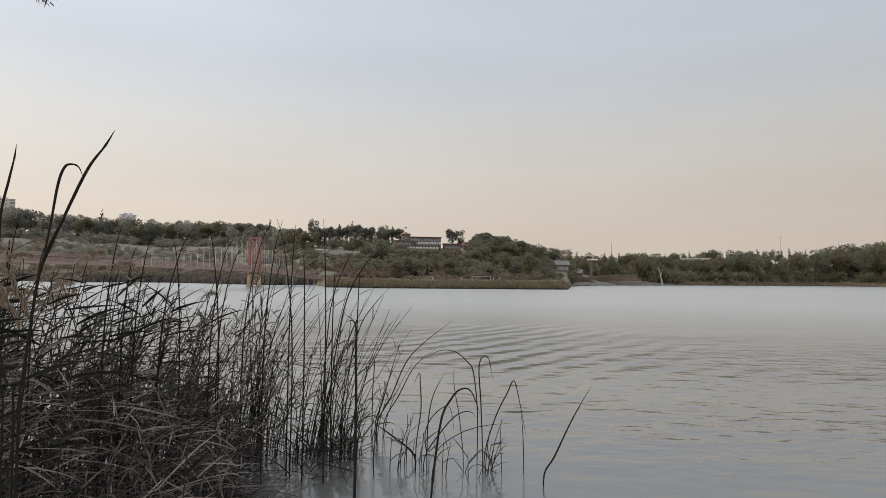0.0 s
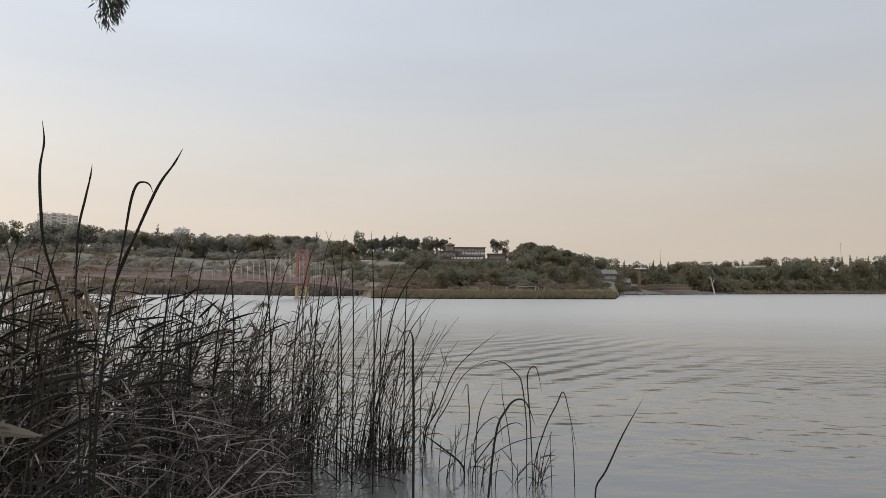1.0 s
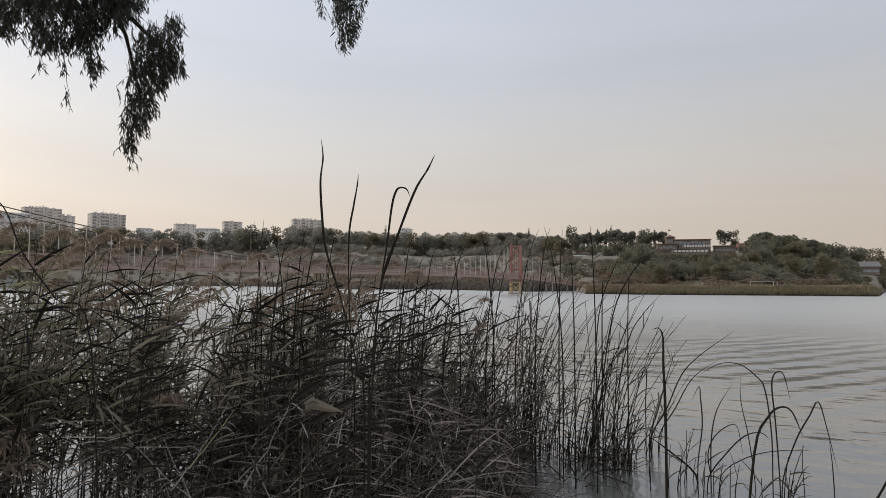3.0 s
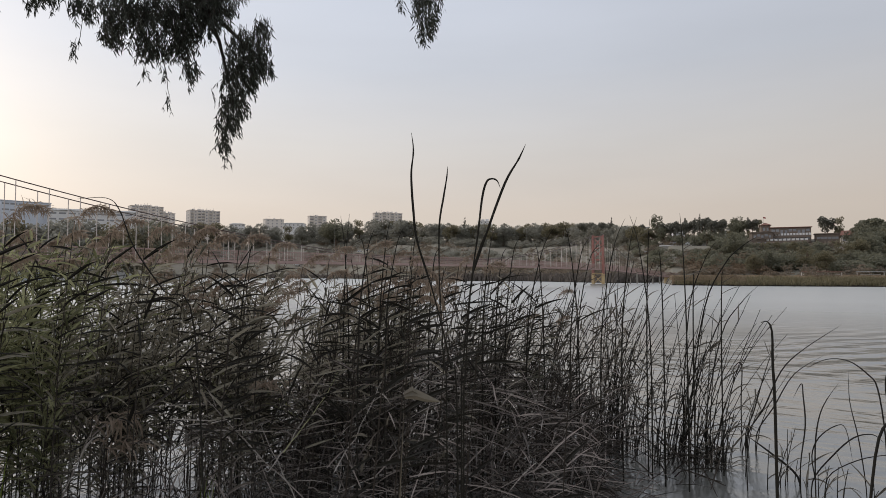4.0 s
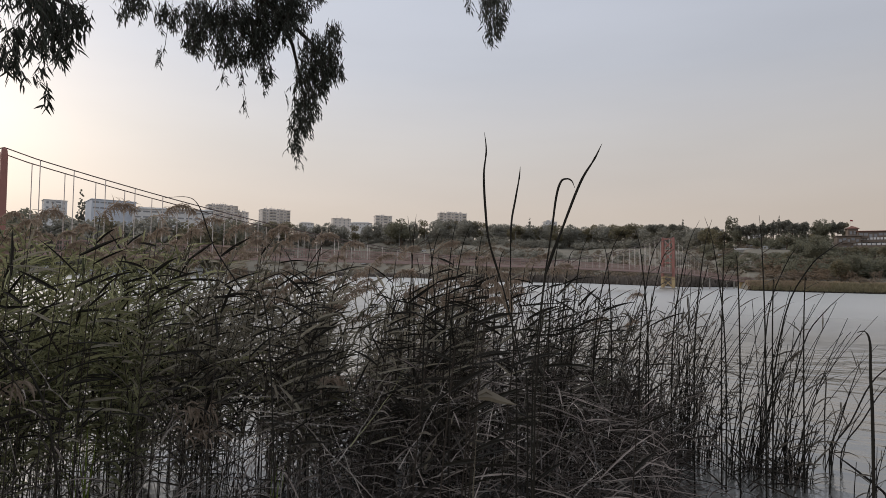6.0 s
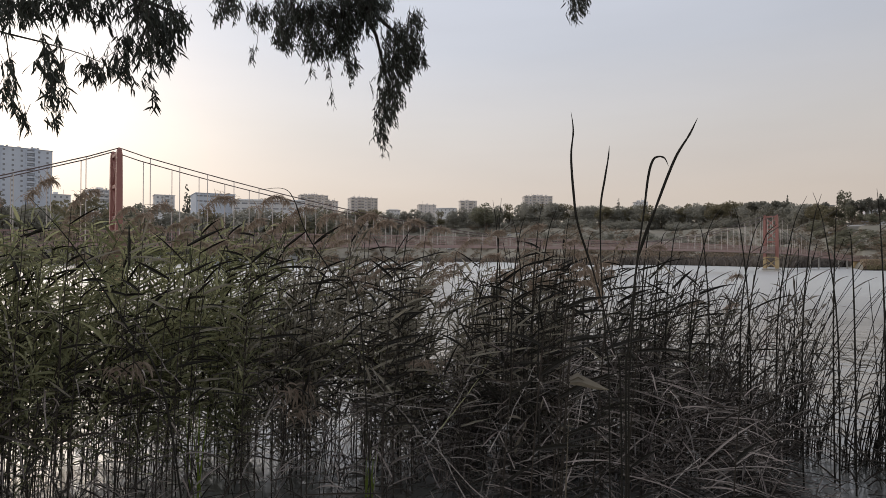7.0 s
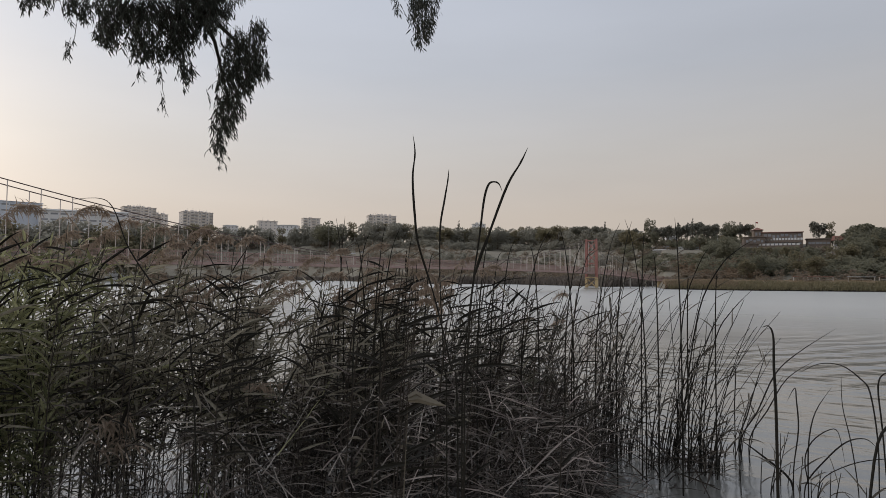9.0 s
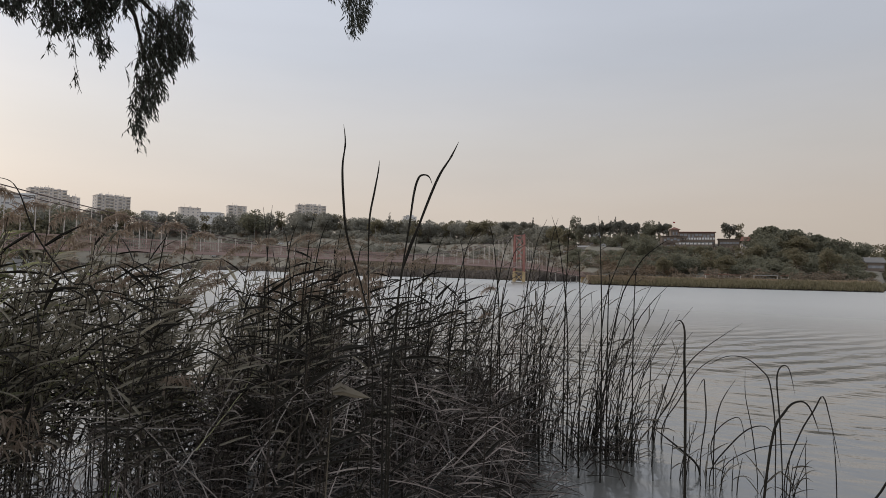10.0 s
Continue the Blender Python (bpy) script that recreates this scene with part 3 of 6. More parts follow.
        if depth > 8 and storeys > 3:
            for yy in (-0.25, 0.2):
                for sx in (-1, 1):
                    share("window", PANE, th, Matrix.Translation((sx * width / 2, yy * depth, z)) @ Matrix.Rotation(math.pi / 2, 4, "Z") @ Matrix.Diagonal((1.2, 1, 1.3, 1)))
    return th


building("apartment_tower", -83.2, -77.9, 450, 8.3, 11, 9, WALLBLUE, "tall pale blue-grey concrete apartment tower above the trees", 18, 10, balconies=(2, 6), extras=4)
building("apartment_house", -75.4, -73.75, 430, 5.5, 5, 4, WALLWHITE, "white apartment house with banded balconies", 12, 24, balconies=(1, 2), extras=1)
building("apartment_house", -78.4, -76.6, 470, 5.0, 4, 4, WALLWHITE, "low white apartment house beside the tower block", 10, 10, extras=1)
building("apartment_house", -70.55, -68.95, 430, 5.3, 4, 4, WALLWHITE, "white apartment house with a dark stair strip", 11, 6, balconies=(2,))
building("factory_hall", -67.5, -64.2, 390, 5.5, 2, 6, WALLBLUE, "pale blue-white industrial hall with strip windows", 20, 10, wsize=(3.0, 0.8))
building("factory_hall", -64.1, -57.9, 380, 5.0, 2, 9, WALLWHITE, "long low white industrial hall with gabled roof", 22, -6, roof="gable", roof_mat=ROOFGREY, wsize=(3.2, 0.8))
building("apartment_block", -58.5, -55.9, 710, 5.7, 6, 8, WALLCREAM, "cream apartment block with many balconies", 14, 12, balconies=(0, 2, 3, 5, 7), extras=5)
building("apartment_block", -56.2, -55.0, 720, 5.2, 5, 4, WALLCREAM, "lower cream apartment wing with balconies", 12, 12, balconies=(1,), extras=2)
building("apartment_block", -54.0, -51.4, 660, 5.5, 7, 8, WALLCREAM, "cream apartment block with stacked white balconies", 15, 14, balconies=(0, 2, 3, 5, 7), extras=5)
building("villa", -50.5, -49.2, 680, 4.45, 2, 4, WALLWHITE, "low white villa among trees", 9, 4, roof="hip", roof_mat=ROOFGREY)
building("villa", -47.6, -45.9, 670, 4.95, 3, 4, WALLCREAM, "cream villa with a flat roof on the ridge", 10, 14, extras=1)
building("villa", -45.9, -43.9, 650, 4.6, 2, 5, WALLWHITE, "white villa with hipped roof on the ridge", 10, -10, roof="hip", roof_mat=ROOFGREY)
building("apartment_house", -43.7, -42.1, 670, 5.3, 4, 4, WALLCREAM, "cream flat-roofed apartment house with open balconies", 12, 10, balconies=(0, 2), extras=1)
building("apartment_house", -37.8, -35.1, 660, 5.65, 4, 7, WALLCREAM, "cream apartment house behind the ridge trees", 12, 10, balconies=(0, 2, 4, 6), extras=5)
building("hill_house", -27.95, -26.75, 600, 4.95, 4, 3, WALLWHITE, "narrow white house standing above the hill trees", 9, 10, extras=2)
building("hillside_restaurant", -3.3, -0.3, 268, 3.72, 3, 9, WALLBROWN, "two-storey hillside restaurant with red-brown roof and white window bands", 9, 8, roof="flat", roof_mat=ROOFTILE, balconies=(0, 1, 4, 5, 8), wsize=(0.9, 1.3))
building("restaurant_tower", -3.85, -3.15, 266, 4.0, 3, 2, WALLBROWN, "square brown stair tower at the end of the restaurant", 5, 8, roof="hip", wsize=(0.7, 1.2))
building("restaurant_wing", -4.6, -3.0, 264, 3.4, 2, 5, WALLBROWN, "brown two-storey restaurant wing with pale balconies", 7, 8, balconies=(1, 3), wsize=(0.8, 0.9))
building("pavilion", 0.0, 1.7, 270, 3.15, 1, 6, WALLBROWN, "brown single-storey pavilion beside the restaurant", 6, 4, wsize=(1.0, 0.8))
building("pavilion", 1.9, 2.9, 268, 3.0, 1, 3, WALLCREAM, "cream pavilion with pitched roof among trees", 6, -8, roof="gable")
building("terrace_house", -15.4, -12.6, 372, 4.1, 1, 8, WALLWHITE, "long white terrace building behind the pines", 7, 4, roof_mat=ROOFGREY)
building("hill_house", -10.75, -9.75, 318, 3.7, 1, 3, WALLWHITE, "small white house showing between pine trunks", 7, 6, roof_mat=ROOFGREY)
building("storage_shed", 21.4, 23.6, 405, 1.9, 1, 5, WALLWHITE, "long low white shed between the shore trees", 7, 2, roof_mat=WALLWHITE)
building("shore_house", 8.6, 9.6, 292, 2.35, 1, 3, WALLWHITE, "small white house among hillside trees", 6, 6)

def window_band(az0, az1, dist, el0, el1, deep=4.0):
    a, b = spot(az0, dist), spot(az1, dist)
    ang = math.atan2(b.y - a.y, b.x - a.x)
    z0, z1 = rise(dist, el0), rise(dist, el1)
    th = empty("veranda", Matrix.Translation((a + b) / 2), "white glazed veranda along the restaurant front", "veranda")
    n = 13
    L = (b - a).length
    for k in range(n):
        bm = bmesh.new()
        c = (b - a).normalized() * ((k + 0.5) / n - 0.5) * L
        box(bm, (c.x, c.y, (z0 + z1) / 2), (L / n * 0.72, 0.3, z1 - z0), 0.03, ang)
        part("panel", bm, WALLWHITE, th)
    bm = bmesh.new()
    box(bm, (0, 0, z0 - deep / 2), (L, 0.5, deep), 0.03, ang)
    part("base", bm, WALLBROWN, th)


window_band(-3.0, -0.2, 262.6, 3.16, 3.33, 0.9)
window_band(-4.4, -0.4, 261, 2.74, 2.90)
# long terrace wall with a pale coping on the slope under the pines
def low_wall(name, az0, az1, dist, z0, z1, label, material, cap=0.14, cap_mat=CONCRETE):
    a, b = spot(az0, dist), spot(az1, dist)
    th = empty(name, Matrix.Translation((a + b) / 2), label, "wall")
    ang = math.atan2(b.y - a.y, b.x - a.x)
    L = (b - a).length
    bm = bmesh.new()
    box(bm, (0, 0, (z0 + z1) / 2), (L, 0.4, z1 - z0), 0.03, ang)
    part("wall", bm, material, th)
    bm = bmesh.new()
    box(bm, (0, 0, z1 + cap * 0.57), (L + 0.1, 0.6, cap), 0.02, ang)
    part("coping", bm, cap_mat, th)


low_wall("terrace_wall", -11.8, -7.9, 262, 10.5, rise(262, 2.45), "low pale terrace wall on the slope", CONCRETE, 0.5, WALLWHITE)
low_wall("quay_wall", 12.1, 18.4, 300, 0.4, 1.9, "low brown stone quay wall at the water", WALLBROWN)

low_wall("terrace_wall", 12.4, 17.9, 308, 1.6, 3.1, "brown stone terrace wall with pale coping above the quay", BRICK)
low_wall("terrace_wall", 14.2, 17.6, 318, 3.0, 4.6, "upper brown terrace wall with pale coping", BRICK)


def stone_pillar():
    th = empty("gate_pillar", Matrix.Translation(spot(13.6, 272, 0)), "tall brown gate pillar with a white cross beam by the shore", "pillar")
    bm = bmesh.new()
    box(bm, (0, 0, 5.4), (1.05, 1.05, 10.8), 0.06)
    part("shaft", bm, BRICK, th)
    bm = bmesh.new()
    box(bm, (0.6, 0, 11.2), (4.8, 0.7, 0.55), 0.05)
    part("cross_beam", bm, WALLCREAM, th)
    bm = bmesh.new()
    box(bm, (0, 0, 0.6), (2.6, 2.6, 1.2), 0.1)
    part("plinth", bm, CONCRETE, th)


stone_pillar()


building("shore_hut", 10.3, 11.5, 262, 0.55, 1, 4, WALLBROWN, "low brown hut with grey sheet roof by the shore", 7, 14, roof="gable", roof_mat=ROOFDARK, wsize=(1.1, 1.0))
building("shore_hut", 11.9, 12.8, 292, 0.5, 1, 3, WALLBROWN, "small brown hut beside the gate pillar", 6, -10, roof="gable", roof_mat=ROOFDARK, wsize=(1.0, 0.9))


def market_stall(az, dist, w, label):
    p = spot(az, dist)
    z = gz(p)
    th = empty("picnic_shelter", Matrix.Translation((p.x, p.y, z)) @ Matrix.Rotation(radians(-az), 4, "Z"), label, "shelter", "picnic shelters on the spit")
    for sx in (-1, 1):
        for sy in (-1, 1):
            bm = bmesh.new()
            box(bm, (sx * w * 0.45, sy * 0.9, 0.5), (0.13, 0.13, 1.3), 0.02)
            part("post", bm, WALLCREAM, th)
    bm = bmesh.new()
    box(bm, (0, 0, 1.22), (w, 2.2, 0.16), 0.04)
    part("roof", bm, ROOFGREY if w > 5 else ROOFTILE, th)
    bm = bmesh.new()
    box(bm, (0, 0, 0.6), (w * 0.7, 0.6, 0.1), 0.02)
    part("table", bm, WALLCREAM, th)


for az, w in ((-0.6, 2.4), (0.45, 2.6), (1.3, 3.0), (3.6, 5.6), (5.0, 1.8)):
    market_stall(az, 170, w, "small open picnic shelter with pale posts on the spit" if w < 5 else "long picnic shelter with grey roof on the spit")


def mast(name, az, dist, el, r, label, arms=0, material=METAL):
    p = spot(az, dist)
    z = gz(p) - 0.4
    h = rise(dist, el) - z
    th = empty(name, Matrix.Translation((p.x, p.y, z)), label, "pole")
    bm = bmesh.new()
    tube(bm, [(0, 0, 0), (0, 0, h * 0.5), (0, 0, h)], [r, r * 0.8, r * 0.45], 6)
    part("pole", bm, material, th)
    bm = bmesh.new()
    box(bm, (0, 0, 0.2), (r * 5, r * 5, 0.5), 0.03)
    part("base", bm, CONCRETE, th)
    for k in range(arms):
        bm = bmesh.new()
        box(bm, (0, 0, h - 0.6 - k * 1.4), (1.9, 0.14, 0.14), 0.02)
        part("arm", bm, material, th)
    if name == "street_lamp":
        bm = bmesh.new()
        tube(bm, [(0, 0, h - 0.1), (0.5, 0, h + 0.25), (1.2, 0, h + 0.3)], 0.06, 5)
        box(bm, (1.4, 0, h + 0.28), (0.7, 0.28, 0.16), 0.04)
        part("lamp_head", bm, material, th)
    if name == "flagpole":
        bm = bmesh.new()
        vs = [(k * 0.14, 0.06 * math.sin(k * 1.1), h - 0.6 - 0.03 * k) for k in range(7)]
        lo = [bm.verts.new(v) for v in vs]
        hi = [bm.verts.new((x, y, z2 + 0.55)) for x, y, z2 in vs]
        for k in range(6):
            bm.faces.new((lo[k], lo[k + 1], hi[k + 1], hi[k]))
        f = part("flag", bm, FLAGRED, th, "small red flag")
        sm = f.modifiers.new("thickness", "SOLIDIFY")
        sm.thickness = 0.02


mast("radio_mast", 15.4, 400, 3.4, 0.2, "thin grey radio mast behind trees", 0)
mast("radio_mast", 28.9, 520, 3.67, 0.22, "thin tall grey radio mast behind trees", 1)
mast("radio_mast", 32.9, 540, 3.25, 0.2, "short grey radio mast above the treeline", 0)
mast("flagpole", -3.6, 268, 4.75, 0.07, "flagpole with small red flag at the restaurant")
for az, d, e in ((-20.0, 430, 4.1), (-23.5, 440, 3.9), (-30.5, 460, 4.0), (-33.4, 470, 4.15), (-41.3, 540, 4.35), (-46.6, 560, 3.95), (-38.9, 500, 3.9), (-6.5, 270, 3.7),
                 (-10.2, 268, 3.6), (-50.2, 520, 3.6), (-62.5, 420, 3.3), (2.1, 266, 3.1), (7.0, 262, 2.6)):
    mast("street_lamp", az, d, e, 0.13, "grey street lamp on the hillside road", 0)
# pale poles along the left shore, behind the bridge
for az, e in ((-60.8, 3.9), (-59.4, 3.2), (-58.1, 4.05), (-56.9, 3.3), (-55.2, 3.1), (-53.4, 3.0), (-51.0, 3.35), (-48.9, 2.9), (-46.2, 2.8), (-45.0, 3.3)):
    mast("lamp_post", az, 505, e - 0.15, 0.2, "pale slender lamp post along the shore road", 0, HANGER)


def parked_car(az, dist, turn):
    p = spot(az, dist)
    th = empty("parked_car", Matrix.Translation((p.x, p.y, gz(p))) @ Matrix.Rotation(radians(turn - az), 4, "Z"), "parked car on the hillside road", "car", "cars parked along the road")
    bm = bmesh.new()
    prof = [(-2.1, 0.35), (2.1, 0.35), (2.15, 0.75), (1.2, 0.95), (0.6, 1.45), (-1.2, 1.45), (-1.9, 0.98), (-2.15, 0.85)]
    sides = [[bm.verts.new((x, y, z)) for x, z in prof] for y in (-0.85, 0.85)]
    for k in range(8):
        bm.faces.new((sides[0][k], sides[0][(k + 1) % 8], sides[1][(k + 1) % 8], sides[1][k]))
    bm.faces.new(sides[0][::-1]), bm.faces.new(sides[1])
    part("body", bm, CARPAINT, th)
    bm = bmesh.new()
    box(bm, (-0.2, 0, 1.2), (1.7, 1.74, 0.36), 0.05)
    part("window", bm, GLASS, th)
    for x in (-1.3, 1.3):
        for y in (-0.8, 0.8):
            bm = bmesh.new()
            tube(bm, [(x, y - 0.1, 0.32), (x, y + 0.1, 0.32)], 0.32, 12)
            part("wheel", bm, TYRE, th)


for k, az in enumerate((-11.4, -10.6, -9.2, -8.4, -12.6, 26.9, 27.4, 29.6, 30.9, 24.2, 33.0, 28.6, -36.6, -38.2, -39.0, -44.6)):
    parked_car(az, 268 if -13 < az < 0 else (505 if az > 0 else 500), random.uniform(-15, 15))

# ======== trees ========
rng = np.random.default_rng(7)


def crown_arrays(blobs, n, size):
    """Leaf clumps on the outer part of a few blobs: (centre, radii) each. Returns corner and face arrays."""
    blobs = np.array(blobs, float)
    vol = blobs[:, 3] * blobs[:, 4] * blobs[:, 5]
    pick = rng.choice(len(blobs), n, p=vol ** 0.7 / (vol ** 0.7).sum())
    d = rng.normal(size=(n, 3))
    d /= np.linalg.norm(d, axis=1)[:, None]
    rad = rng.uniform(0.55, 1.05, n)[:, None]
    c = blobs[pick, :3] + d * blobs[pick, 3:] * rad
    vs, fs = [], []
    for k in range(2):
        u = rng.normal(size=(n, 3))
        u /= np.linalg.norm(u, axis=1)[:, None]
        w = np.cross(u, rng.normal(size=(n, 3)))
        w /= np.linalg.norm(w, axis=1)[:, None]
        s = size * rng.uniform(0.6, 1.4, n)[:, None]
        quad = np.stack([c - u * s, c + w * s * 0.6, c + u * s * 0.9, c - w * s * 0.7], 1)
        fs.append(np.arange(n * 4).reshape(n, 4) + k * n * 4)
        vs.append(quad.reshape(-1, 3))
    return np.vstack(vs), np.vstack(fs)


def tree_kind(kind):
    """Blobs of a crown about 10 m tall, and its bare trunk height."""
    r = rng.uniform
    if kind == "pine":           # umbrella-shaped stone pine
        bl = [(r(-2.4, 2.4), r(-2.4, 2.4), r(4.6, 8.8), r(1.2, 2.1), r(1.2, 2.1), r(0.9, 1.5)) for _ in range(12)]
        return bl, 4.2
    if kind == "cypress":
        return [(r(-0.2, 0.2), r(-0.2, 0.2), z, w, w, 1.3) for z, w in ((2, 1.0), (3.5, 1.15), (5, 1.1), (6.5, 0.9), (8, 0.6), (9.2, 0.3))], 1.2
    if kind == "conifer":
        return [(r(-0.2, 0.2), r(-0.2, 0.2), z, w, w, 0.7) for z, w in ((2, 2.2), (3.2, 1.9), (4.4, 1.6), (5.6, 1.3), (6.8, 1.0), (8, 0.7), (9.1, 0.4))], 1.2
    if kind == "slim":           # upright oval crown on a bare trunk
        return [(r(-0.8, 0.8), r(-0.8, 0.8), z, w, w, 1.0) for z, w in ((3.6, 0.9), (4.8, 1.3), (6.0, 1.4), (7.2, 1.3), (8.3, 1.0), (9.1, 0.6))], 3.0
    if kind == "gum":            # tall, loose crown on a long trunk
        bl = [(r(-1.7, 1.7), r(-1.7, 1.7), r(3.6, 9.0), r(0.9, 1.7), r(0.9, 1.7), r(0.9, 1.5)) for _ in range(11)]
        return bl, 4.5
    if kind == "dome":           # one dense rounded crown down to the ground
        bl = []
        for k in range(34):
            a, q = r(0, 6.28), math.sqrt(r(0, 1)) * 3.6
            top = 2.2 + 6.6 * math.sqrt(max(0.0, 1 - (q / 4.1) ** 2))
            bl.append((q * math.cos(a), q * math.sin(a), top - r(0.6, 1.3), r(0.8, 1.3), r(0.8, 1.3), r(0.7, 1.1)))
        return bl + [(0, 0, 4.6, 3.4, 3.4, 3.2)], 2.0
    bl = [(r(-2.6, 2.6), r(-2.6, 2.6), r(3.2, 7.6), r(1.5, 2.5), r(1.5, 2.5), r(1.2, 2.0)) for _ in range(10)] + [(0, 0, 8.2, 1.8, 1.8, 1.6)]
    return bl, 3.2


def tree_thing(kind, foliage, label, n, size):
    """One tree, trunk with limbs and crown, 10 m tall, at the origin."""
    blobs, bare = tree_kind(kind)
    th = empty("tree", Matrix.Identity(4), label, "tree")
    bm = bmesh.new()
    tube(bm, [(0, 0, -0.6), (0.05, 0.02, bare * 0.5), (0.12, -0.05, bare), (0.1, 0.0, 8.2)], [0.26, 0.2, 0.15, 0.05], 6)
    for b in blobs[:6]:
        z0 = min(bare, b[2] - 0.8) * 0.9
        tube(bm, [(0.08, 0, z0), (b[0] * 0.5, b[1] * 0.5, (z0 + b[2]) / 2 + 0.2), (b[0] * 0.9, b[1] * 0.9, b[2])], [0.11, 0.07, 0.03], 4)
    part("trunk", bm, BARK, th)
    v, f = crown_arrays(blobs, n, size)
    cr = new("crown", raw_mesh("crown", v.tolist(), f.tolist(), foliage))
    cr.parent = th
    return th


KINDS = [
    ("pine", PINE_GREEN, "umbrella-crowned stone pine on the hilltop", 1300, 0.27),
    ("pine", PINE_GREEN, "open-crowned pine on the ridge", 1200, 0.27),
    ("broad", BROAD_GREEN, "dense dark green broadleaf tree on the hillside", 1500, 0.28),
    ("broad", DULL_GREEN, "dull green broadleaf tree on the slope", 1500, 0.28),
    ("broad", BROAD_GREEN, "rounded evergreen tree in the wood", 1500, 0.28),
    ("gum", DULL_GREEN, "slender gum tree with loose pale crown", 850, 0.25),
    ("gum", BROAD_GREEN, "tall gum tree with dark crown", 900, 0.25),
    ("cypress", PINE_GREEN, "narrow dark cypress on the ridge", 600, 0.21),
    ("conifer", PINE_GREEN, "pointed conifer standing above the trees", 650, 0.21),
    ("dome", BROAD_GREEN, "large dense evergreen tree with a rounded crown", 4200, 0.24),
    ("broad", HAZE_GREEN, "haze-paled grey-green tree on the distant ridge", 1500, 0.28),
    ("slim", PINE_GREEN, "tall narrow-crowned tree among the pines", 900, 0.22),
]
MODELS = [tree_thing(*k) for k in KINDS]
used = set()


def clear_line(az, dist):
    """Growth in front of the restaurant and of the terrace stays below them."""
    if -5.0 < az < 3.0 and dist < 262:
        return rise(dist, 2.66)
    if 12.0 < az < 18.2 and dist < 320:
        return rise(dist, 0.3)
    if 10.1 < az < 12.0 and dist < 262:
        return rise(dist, 0.62)
    if 21.0 < az < 24.0 and dist < 403:
        return rise(dist, 1.84)
    if -12.2 < az < -7.6 and dist < 258:
        return rise(dist, 2.25)
    return 999.0


def plant(kind, az, dist, el_top=None, height=None, wide=1.0):
    p = spot(az, dist)
    z = gz(p)
    if el_top is not None:
        height = max(3.5, rise(dist, el_top) - z)
    height = min(height, clear_line(az, dist) - z)
    if height < 2.2:
        return
    s = height / 9.6
    m = Matrix.Translation((p.x, p.y, z)) @ Matrix.Rotation(random.uniform(0, 6.28), 4, "Z")
    w = s * wide
    if kind not in used:
        used.add(kind)
        MODELS[kind].matrix_basis = m @ Matrix.Diagonal((w, w, s, 1))
        return
    ob = copy_thing(MODELS[kind], m)
    ob.matrix_basis = m @ Matrix.Diagonal((w, w, s, 1))


# trees that can be told apart on the skyline: kind, heading, distance, elevation of the top, width
HILL_TREES = (
    (8, -29.2, 500, 5.3, 0.8), (6, -11.95, 292, 5.2, 0.8), (7, -8.5, 285, 5.05, 0.9), (9, 3.9, 262, 4.55, 1.25), (9, 5.6, 264, 4.2, 1.2), (9, 7.2, 266, 3.75, 1.2),
    (4, 2.4, 258, 3.9, 1.1), (0, 0.9, 272, 4.55, 0.9), (5, 1.6, 274, 4.5, 0.8), (0, -10.6, 285, 4.6, 0.8), (0, -9.6, 288, 4.5, 0.8), (1, -7.5, 284, 4.6, 0.8),
    (0, -6.8, 284, 4.55, 0.8), (2, -5.4, 282, 4.85, 0.9), (6, -5.9, 286, 4.7, 0.9),
)
RIDGE_TREES = (
    (1, -4.4, 282, 4.6, 0.8), (5, -3.9, 284, 4.5, 0.7), (0, -13.6, 360, 4.4, 0.9), (1, -14.6, 362, 4.35, 1.0), (0, -16.3, 380, 4.7, 1.1), (1, -17.2, 390, 4.75, 1.1),
    (0, -18.0, 395, 4.65, 1.1), (7, -15.8, 380, 4.95, 0.8), (8, -67.9, 420, 6.2, 0.7), (2, -41.2, 560, 5.1, 1.4), (8, -63.0, 420, 4.6, 0.8), (5, -76.0, 300, 5.2, 1.2),
    (2, -71.8, 330, 4.4, 1.3), (8, -81.0, 330, 5.0, 1.0), (2, -57.0, 380, 3.9, 1.6),
)
for kind, az, dist, el, wide in HILL_TREES + RIDGE_TREES:
    plant(kind, az, dist, el, wide=wide)

SKY_AZ = [-82, -70.7, -57.3, -49.1, -43, -38.5, -35.2, -32.3, -31.1, -27, -24.1, -19.5, -17, -12, -9.7, -5.5, 0.3, 3, 6.1, 9.2, 13.3, 18.2, 23.3, 27.6, 31.6, 33.1, 35.6, 42]
SKY_EL = [4.2, 4.35, 4.6, 4.55, 4.8, 5.15, 5.2, 4.95, 4.85, 4.75, 4.7, 4.85, 4.6, 4.2, 4.15, 4.3, 3.3, 3.7, 3.85, 3.05, 2.6, 2.5, 2.72, 2.55, 2.7, 3.0, 3.1, 3.0]


def skyline(az):
    return float(np.interp(az, SKY_AZ, SKY_EL))


def crest(az):
    return float(np.interp(az, LAND[:, 0], LAND[:, 2]))


def shore(az):
    return float(np.interp(az, LAND[:, 0], LAND[:, 1]))


for k in range(20):              # row before the halls and flats
    az = -80 + k * 1.25 + random.uniform(-0.3, 0.3)
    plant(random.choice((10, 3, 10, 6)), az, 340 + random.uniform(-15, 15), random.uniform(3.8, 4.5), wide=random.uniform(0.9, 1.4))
az = -82.0
